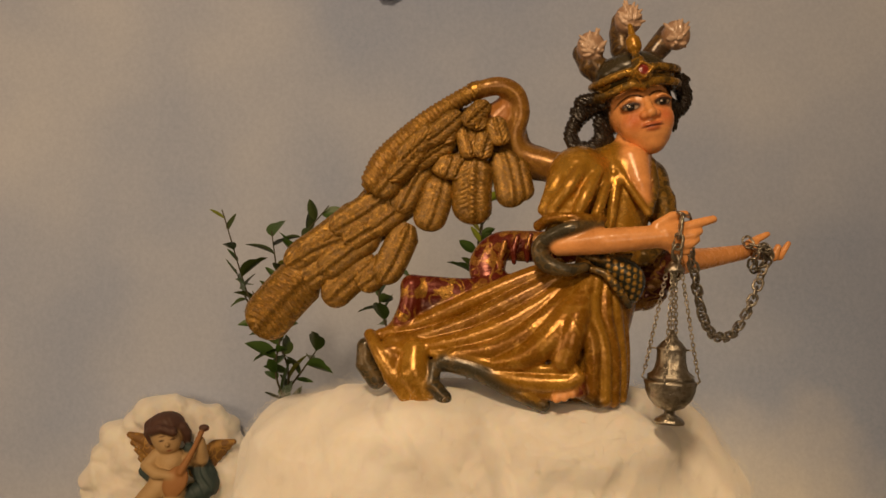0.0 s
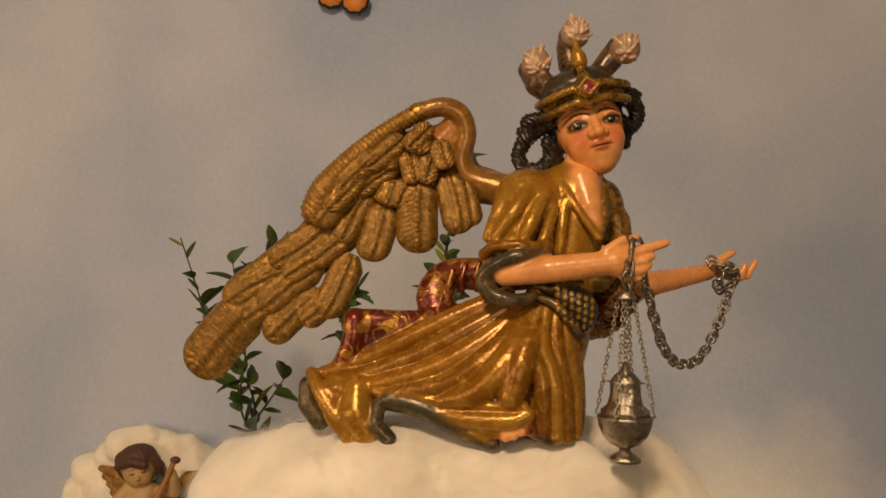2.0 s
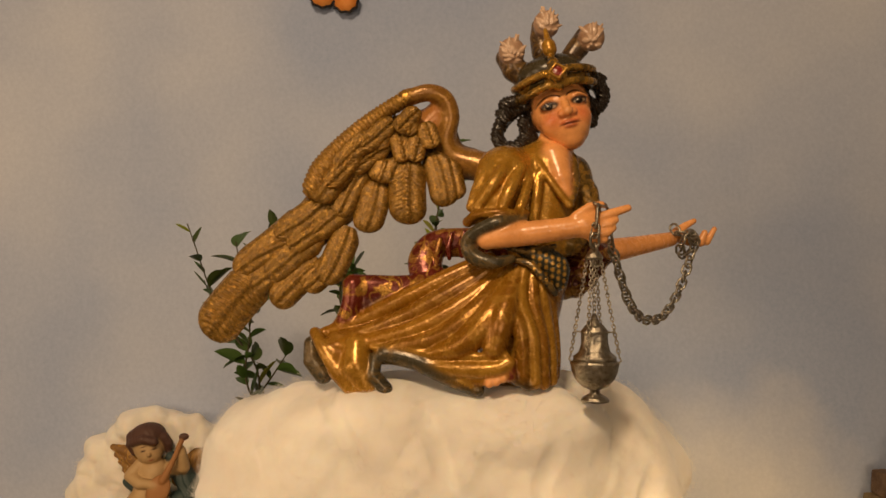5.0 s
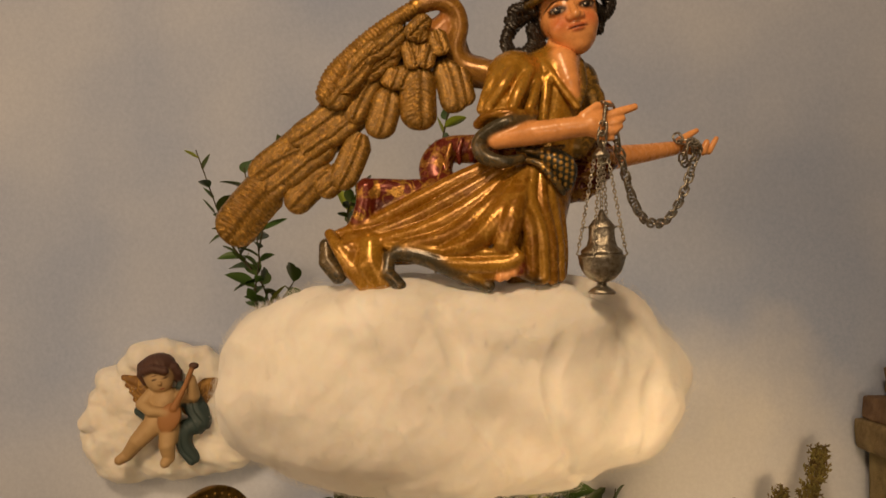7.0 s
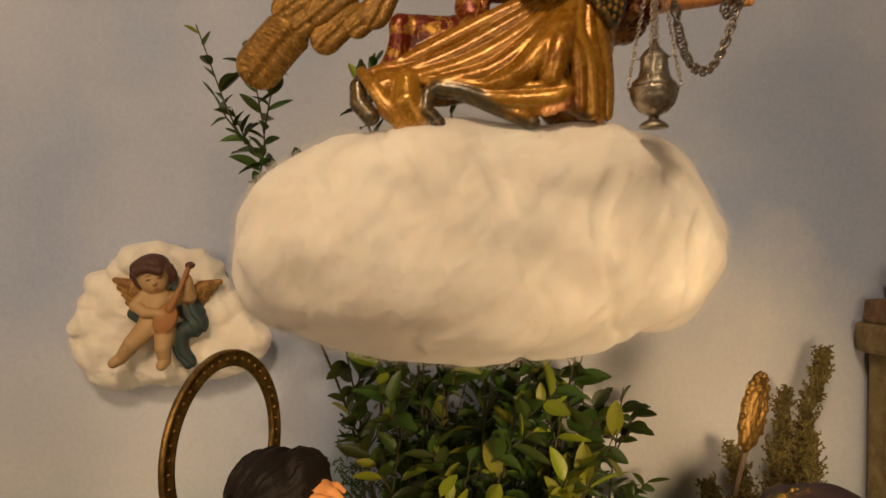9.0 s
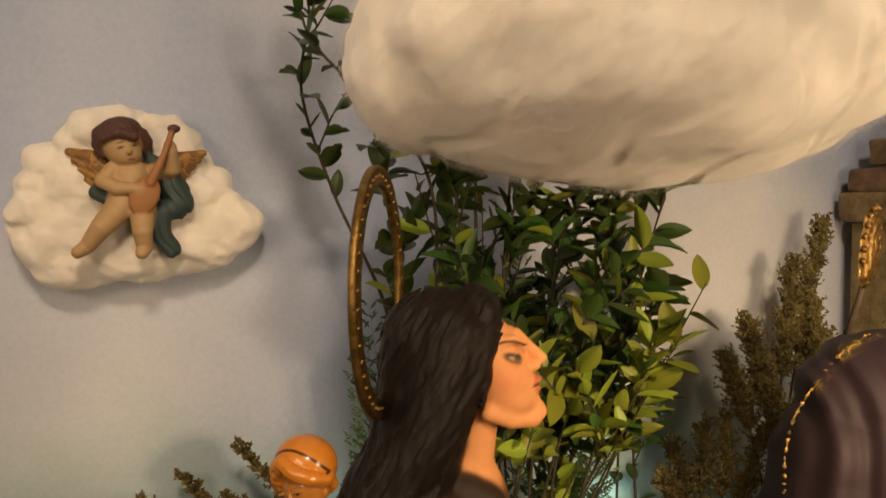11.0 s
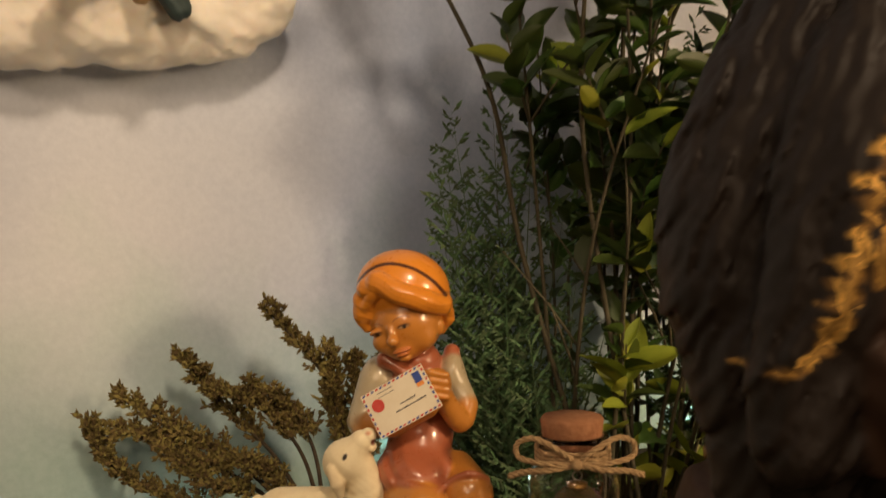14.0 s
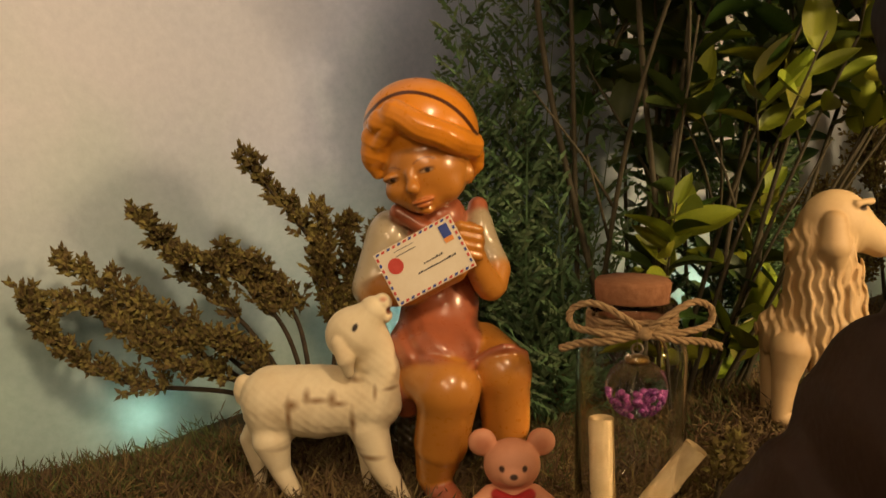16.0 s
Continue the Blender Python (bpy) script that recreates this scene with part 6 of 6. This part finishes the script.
# ---- dried flower sprays ----
def dried(base, stems, seed, label, bushy=1.0, reach=1.0):
    rng = random.Random(seed)
    top = empty("dried_flower_spray", Matrix.Translation(base), label, "dried flowers", "dried sprays")
    for pts in stems:
        rel = [Vector(p) - Vector(base) for p in [base, *pts]]
        path = [Vector(p) for p in curve_points([tuple(r) for r in rel], 8)]
        bm = bmesh.new()
        n = len(path)
        tube(bm, path, [0.0021 * (1 - 0.6 * i / n) for i in range(n)], 5)
        stem = part("stem", bm, M_DRYSTEM, top)
        blades = []
        i0 = int(n * 0.42)
        for i in range(i0, n):
            t = (i - i0) / (n - i0)
            for k in range(int(4 * bushy)):
                p = path[i] + Vector([rng.uniform(-0.003, 0.003) for _ in range(3)])
                d = (path[min(i + 1, n - 1)] - path[i - 1]).normalized()
                out = Vector((rng.uniform(-1, 1), rng.uniform(-1, 1), rng.uniform(-0.1, 1.3))).normalized()
                ln = reach * rng.uniform(0.008, 0.022) * (1 - 0.45 * t)
                q = p + (d * 0.8 + out).normalized() * ln
                blades.append((p, q, 0.0008))
                for j in range(12):
                    r = p.lerp(q, rng.uniform(0.25, 1.0))
                    e = (out * 0.6 + d * 0.5 + Vector([rng.uniform(-1, 1) for _ in range(3)])).normalized()
                    blades.append((r, r + e * rng.uniform(0.0035, 0.0075), 0.0015))
        ob = thing("bloom", blade_cloud("bloom", blades, M_DRY), None, kind="stuff")
        ob.parent = top
    return top


dried((-0.205, 1.03, -0.004), [[(-0.25, 1.05, 0.030), (-0.32, 1.07, 0.045), (-0.36, 1.08, 0.075), (-0.374, 1.08, 0.105)],
                              [(-0.26, 1.05, 0.06), (-0.31, 1.07, 0.095), (-0.352, 1.08, 0.125)],
                              [(-0.26, 1.05, 0.05), (-0.31, 1.07, 0.08), (-0.352, 1.08, 0.100)],
                              [(-0.24, 1.05, 0.07), (-0.28, 1.07, 0.115), (-0.304, 1.07, 0.152)],
                              [(-0.22, 1.04, 0.07), (-0.25, 1.05, 0.11), (-0.285, 1.05, 0.128)],
                              [(-0.21, 1.04, 0.07), (-0.225, 1.05, 0.10), (-0.255, 1.05, 0.128)],
                              [(-0.25, 1.04, 0.04), (-0.29, 1.05, 0.055), (-0.325, 1.06, 0.085)],
                              [(-0.19, 1.03, 0.06), (-0.20, 1.04, 0.13), (-0.242, 1.05, 0.188)],
                              [(-0.185, 1.03, 0.06), (-0.195, 1.03, 0.11), (-0.197, 1.03, 0.152)],
                              [(-0.18, 1.03, 0.06), (-0.178, 1.03, 0.10), (-0.178, 1.03, 0.145)],
                              [(-0.175, 1.03, 0.05), (-0.168, 1.02, 0.10), (-0.160, 1.02, 0.142)],
                              [(-0.23, 1.03, 0.03), (-0.25, 1.03, 0.06), (-0.272, 1.03, 0.075)]], 3, "brown dried flower spray fanning out above the moss", 1.5)
dried((0.47, 1.03, -0.004), [[(0.44, 1.03, 0.12), (0.415, 1.03, 0.19), (0.394, 1.03, 0.238)], [(0.46, 1.03, 0.15), (0.445, 1.03, 0.22), (0.427, 1.03, 0.288)],
                            [(0.48, 1.03, 0.18), (0.49, 1.03, 0.28), (0.497, 1.03, 0.36)], [(0.50, 1.03, 0.2), (0.53, 1.04, 0.32), (0.563, 1.05, 0.415)],
                            [(0.51, 1.03, 0.15), (0.53, 1.03, 0.24), (0.535, 1.03, 0.30)], [(0.46, 1.02, 0.10), (0.45, 1.0, 0.16), (0.44, 1.0, 0.20)], [(0.50, 1.02, 0.1), (0.50, 1.0, 0.2), (0.52, 1.0, 0.27)]], 4, "brown dried heather spray beside the stone tower", 5.0, 2.0)
dried((0.36, 1.04, -0.004), [[(0.35, 1.05, 0.06), (0.33, 1.06, 0.12)], [(0.37, 1.05, 0.06), (0.38, 1.06, 0.14)], [(0.40, 1.04, 0.06), (0.41, 1.05, 0.15)], [(0.33, 1.03, 0.04), (0.30, 1.03, 0.09)], [(0.42, 1.03, 0.05), (0.45, 1.03, 0.13)]], 14, "low brown dried heather at the wall's foot", 4.0, 1.8)
dried((-0.075, 0.80, -0.004), [[(-0.07, 0.80, 0.02), (-0.06, 0.80, 0.035)]], 9, "short dry tuft in the moss", 1.0)


# ---- moss and grass ----
def carpet(name, count, region, length, width, material, seed, label, flat=0.6):
    rng = random.Random(seed)
    blades = []
    for _ in range(count):
        x, y = rng.uniform(region[0], region[1]), rng.uniform(region[2], region[3])
        z = ground_height(x, y) - 0.001
        for _ in range(3):
            d = Vector((rng.uniform(-1, 1), rng.uniform(-1, 1), rng.uniform(0.15, 1.0 / flat))).normalized()
            ln = rng.uniform(0.4, 1.0) * length
            m = Vector((x, y, z)) + d * ln
            blades.append(((x, y, z), m, width))
            e = (d + Vector((rng.uniform(-1, 1), rng.uniform(-1, 1), rng.uniform(-0.9, 0.4)))).normalized()
            blades.append((m - d * ln * 0.2, m + e * ln * 0.7, width * 0.8))
    thing(name, blade_cloud(name, blades, material), None, None, label, "moss", "stuff")


carpet("dry_moss", 6500, (-0.42, 0.14, 0.80, 1.05), 0.017, 0.0006, M_MOSS, 1, "curly brown dry moss covering the ground")
carpet("dry_moss", 2600, (-0.5, 0.6, 0.68, 1.10), 0.016, 0.0008, M_MOSS, 2, "coarse brown dry moss covering the ground")
def curls(name, count, region, seed, label):
    """Loose curled strands of dry moss lying on the soil."""
    rng = random.Random(seed)
    bm_v, bm_f = [], []
    for _ in range(count):
        x, y = rng.uniform(region[0], region[1]), rng.uniform(region[2], region[3])
        p = Vector((x, y, ground_height(x, y) + 0.001))
        a, turn, rise = rng.uniform(0, 6.28), rng.uniform(-1.1, 1.1), rng.uniform(0.2, 1.0)
        step, wide = rng.uniform(0.0025, 0.0048), rng.uniform(0.0004, 0.0009)
        first = len(bm_v)
        for k in range(7):
            r = wide * (1 - 0.10 * k)
            side = Vector((-math.sin(a), math.cos(a), 0)) * r
            bm_v += [p - side, p + side, p + Vector((0, 0, 1.5 * r))]
            p = p + Vector((math.cos(a) * step, math.sin(a) * step, step * rise * math.cos(k * 0.62)))
            a += turn * rng.uniform(0.4, 1.2)
        for k in range(6):
            q = first + 3 * k
            bm_f += [(q, q + 1, q + 4, q + 3), (q + 1, q + 2, q + 5, q + 4), (q + 2, q, q + 3, q + 5)]
    thing(name, mesh_of(name, bm_v, bm_f, M_CURL), None, None, label, "moss", "stuff")


curls("curled_moss", 5200, (-0.36, 0.06, 0.80, 1.0), 21, "loose curled brown moss strands on the soil")
carpet("green_moss", 1500, (-0.46, -0.26, 0.96, 1.10), 0.014, 0.0006, M_GRASS, 3, "yellow-green moss along the wall's foot")
carpet("green_moss", 900, (-0.14, 0.12, 0.86, 1.0), 0.016, 0.0007, M_GRASS, 4, "dark green moss under the branches")


# ---- the corked jar ----
def jar():
    m = local((-0.1075, 0.828, 0.002), -30)
    top = empty("corked_jar", m, "small corked glass jar with a twine bow and scrolls inside", "jar")
    bm = bmesh.new()
    outer = [(0.004, 0.0), (0.0255, 0.0), (0.0285, 0.003), (0.0285, 0.088), (0.0270, 0.095), (0.0215, 0.100), (0.0205, 0.104), (0.0205, 0.110), (0.0225, 0.112), (0.0225, 0.115), (0.0205, 0.116)]
    inner = [(0.0190, 0.116), (0.0190, 0.104), (0.0200, 0.099), (0.0255, 0.094), (0.0272, 0.087), (0.0272, 0.005), (0.0245, 0.003), (0.004, 0.003)]
    lathe(bm, outer + inner, 40)
    part("glass", bm, M_GLASS, top, "clear glass body").visible_shadow = False
    bm = bmesh.new()
    lathe(bm, [(0.002, 0.1085), (0.0170, 0.1085), (0.0190, 0.119), (0.0194, 0.1250), (0.0184, 0.1266), (0.002, 0.1266)], 36)
    for v in bm.verts:
        v.co += Vector(noise.noise_vector(v.co * 150)) * 0.0004
    part("cork", bm, M_CORK, top, "reddish brown cork stopper")

    def strand(name, pts, r, closed=False):
        path = [Vector(p) for p in (pts if closed else curve_points(pts, 8))]
        bm = bmesh.new()
        for ph in (0, 2.1, 4.2):
            q = []
            for i, p in enumerate(path):
                a, b = path[max(i - 1, 0)], path[min(i + 1, len(path) - 1)]
                d = (b - a).normalized()
                x = d.orthogonal().normalized()
                ang = ph + i * 0.75
                q.append(p + (x * math.cos(ang) + d.cross(x) * math.sin(ang)) * r * 0.6)
            tube(bm, q, r * 0.62, 5, closed)
        part(name, bm, M_TWINE, top)
    for z in (0.1015, 0.1045, 0.1075):
        strand("twine", [(0.0222 * math.cos(a), 0.0222 * math.sin(a), z + 0.0007 * math.sin(3 * a)) for a in np.linspace(0, 2 * math.pi, 49)[:-1]], 0.0015, True)
    f = -0.0245
    for s in (-1, 1):
        strand("bow_loop", [(0, f, 0.104), (s * 0.010, f - 0.002, 0.112), (s * 0.024, f + 0.002, 0.1185), (s * 0.034, f + 0.006, 0.115), (s * 0.034, f + 0.006, 0.107), (s * 0.022, f, 0.1045), (0, f - 0.001, 0.103)], 0.0016)
        strand("bow_end", [(0, f, 0.1035), (s * 0.016, f - 0.001, 0.1005), (s * 0.030, f + 0.003, 0.0985), (s * 0.040, f + 0.006, 0.095)], 0.0018)
    bm = bmesh.new()
    bmesh.ops.create_icosphere(bm, subdivisions=2, radius=0.0035, matrix=Matrix.Translation((0, f - 0.0015, 0.1038)))
    part("knot", bm, M_TWINE, top)
    # parchment rolls
    for p, rot, ln in (((-0.0155, -0.010, 0.004), pose(0, 0, 0, 0, -2, 0), 0.052), ((0.004, -0.012, 0.004), pose(0, 0, 0, 8, 33, 0), 0.047)):
        bm = bmesh.new()
        n = 46
        rings = []
        for z in (0.0, ln):
            rings.append([bm.verts.new((r * math.cos(a), r * math.sin(a), z)) for a, r in ((i * 0.42, 0.0067 - 0.00007 * i) for i in range(n))])
        for i in range(n - 1):
            bm.faces.new((rings[0][i], rings[0][i + 1], rings[1][i + 1], rings[1][i]))
        part("scroll", bm, M_PAPER, top, "rolled parchment", Matrix.Translation(p) @ rot)
    # hanging glass ball with beads
    c = Vector((0.002, -0.004, 0.070))
    ball = empty("bead_ornament", m @ Matrix.Translation(c), "tiny glass ball of purple beads hanging in the jar", "ornament")
    bm = bmesh.new()
    bmesh.ops.create_uvsphere(bm, u_segments=28, v_segments=16, radius=0.0162)
    part("globe", bm, M_GLASS, ball).visible_shadow = False
    bm = bmesh.new()
    lathe(bm, [(0.002, 0.0135), (0.0062, 0.0135), (0.0062, 0.0165), (0.002, 0.018)], 20)
    part("ornament_cap", bm, M_GILT, ball)
    bm = bmesh.new()
    tube(bm, [(0.0028 * math.cos(a), 0, 0.0205 + 0.0028 * math.sin(a)) for a in np.linspace(0, 2 * math.pi, 15)[:-1]], 0.0006, 6, True)
    part("hook", bm, M_STEEL, ball)
    bm = bmesh.new()
    tube(bm, [(0, 0, 0.0205), (0, 0, 0.040)], 0.0003, 5)
    part("thread", bm, M_STEEL, ball)
    bm = bmesh.new()
    rng = random.Random(4)
    for _ in range(260):
        q = Vector([rng.uniform(-1, 1) for _ in range(3)])
        if q.length < 1 and q.z < -0.05:
            bmesh.ops.create_icosphere(bm, subdivisions=1, radius=0.0017, matrix=Matrix.Translation(q * 0.0138))
    part("beads", bm, M_BEAD, ball, "purple glass beads", kind="stuff")


jar()


# ---- stone tower ----
def tower():
    top = empty("stone_tower", Matrix.Translation((0.712, 1.04, -0.005)), "small brown stone tower with a corbelled top", "tower")
    rng = random.Random(7)

    def block(name, lo, hi, bev=0.006):
        bm = bmesh.new()
        box(bm, lo, hi, bev)
        bmesh.ops.subdivide_edges(bm, edges=bm.edges[:], cuts=3, use_grid_fill=True)
        off = Vector((rng.random() * 9, rng.random() * 9, rng.random() * 9))
        for v in bm.verts:
            v.co += Vector(noise.noise_vector(v.co * 38 + off)) * 0.0032
        part(name, bm, M_STONE, top)
    block("shaft", (-0.062, -0.05, 0.0), (0.10, 0.05, 0.425), 0.004)
    block("corbel", (-0.076, -0.062, 0.425), (0.115, 0.062, 0.468))
    for x0, x1 in ((-0.070, -0.022), (-0.018, 0.034), (0.038, 0.088)):
        block("stone", (x0, -0.056, 0.469), (x1, 0.05, 0.506 + rng.uniform(-0.004, 0.004)))
    for x0, x1 in ((-0.045, 0.002), (0.006, 0.052)):
        block("stone", (x0, -0.046, 0.507), (x1, 0.04, 0.545))
    block("stone", (-0.012, -0.038, 0.546), (0.036, 0.03, 0.580))
    for z in (0.10, 0.20, 0.31):
        block("stone", (-0.067, -0.054, z), (0.012, -0.046, z + 0.05), 0.003)


tower()


# ---- butterfly on the wall ----
def butterfly(o, turn, s):
    top = empty("butterfly_ornament", local(o) @ pose(0, 0, 0, 0, turn, 0) @ Matrix.Scale(s, 4), "orange butterfly ornament with dark wing edges on the wall", "ornament", "butterflies")
    for side in (-1, 1):
        for x, z, rx, rz, tilt in ((0.020, 0.016, 0.024, 0.018, 25), (0.015, -0.014, 0.018, 0.017, -30)):
            for k, (mat, nm, e, y) in enumerate(((M_INK, "wing_edge", 1.0, 0.0), (M_ORANGE, "wing", 0.84, -0.0016))):
                bm = bmesh.new()
                n = 36
                ring = []
                for yy in (y, y - 0.0012):
                    ring.append([bm.verts.new((side * (x + e * (1 + 0.05 * math.sin(9 * a)) * (rx * math.cos(a) * math.cos(radians(tilt)) - rz * math.sin(a) * math.sin(radians(tilt)))), yy - 0.35 * abs(x + rx * math.cos(a)) * 0.5, z + e * (1 + 0.05 * math.sin(9 * a)) * (rx * math.cos(a) * math.sin(radians(tilt)) + rz * math.sin(a) * math.cos(radians(tilt))))) for a in [2 * math.pi * i / n for i in range(n)]])
                bm.faces.new(ring[0])
                bm.faces.new(ring[1][::-1])
                for i in range(n):
                    bm.faces.new((ring[0][i], ring[1][i], ring[1][(i + 1) % n], ring[0][(i + 1) % n]))
                part(nm, bm, mat, top)
    bm = bmesh.new()
    tube(bm, [(0, -0.003, -0.014), (0, -0.005, 0.0), (0, -0.004, 0.016)], [0.0014, 0.0028, 0.002], 8)
    part("body", bm, M_INK, top)


butterfly((-0.115, 1.112, 1.190), 12, 1.15)
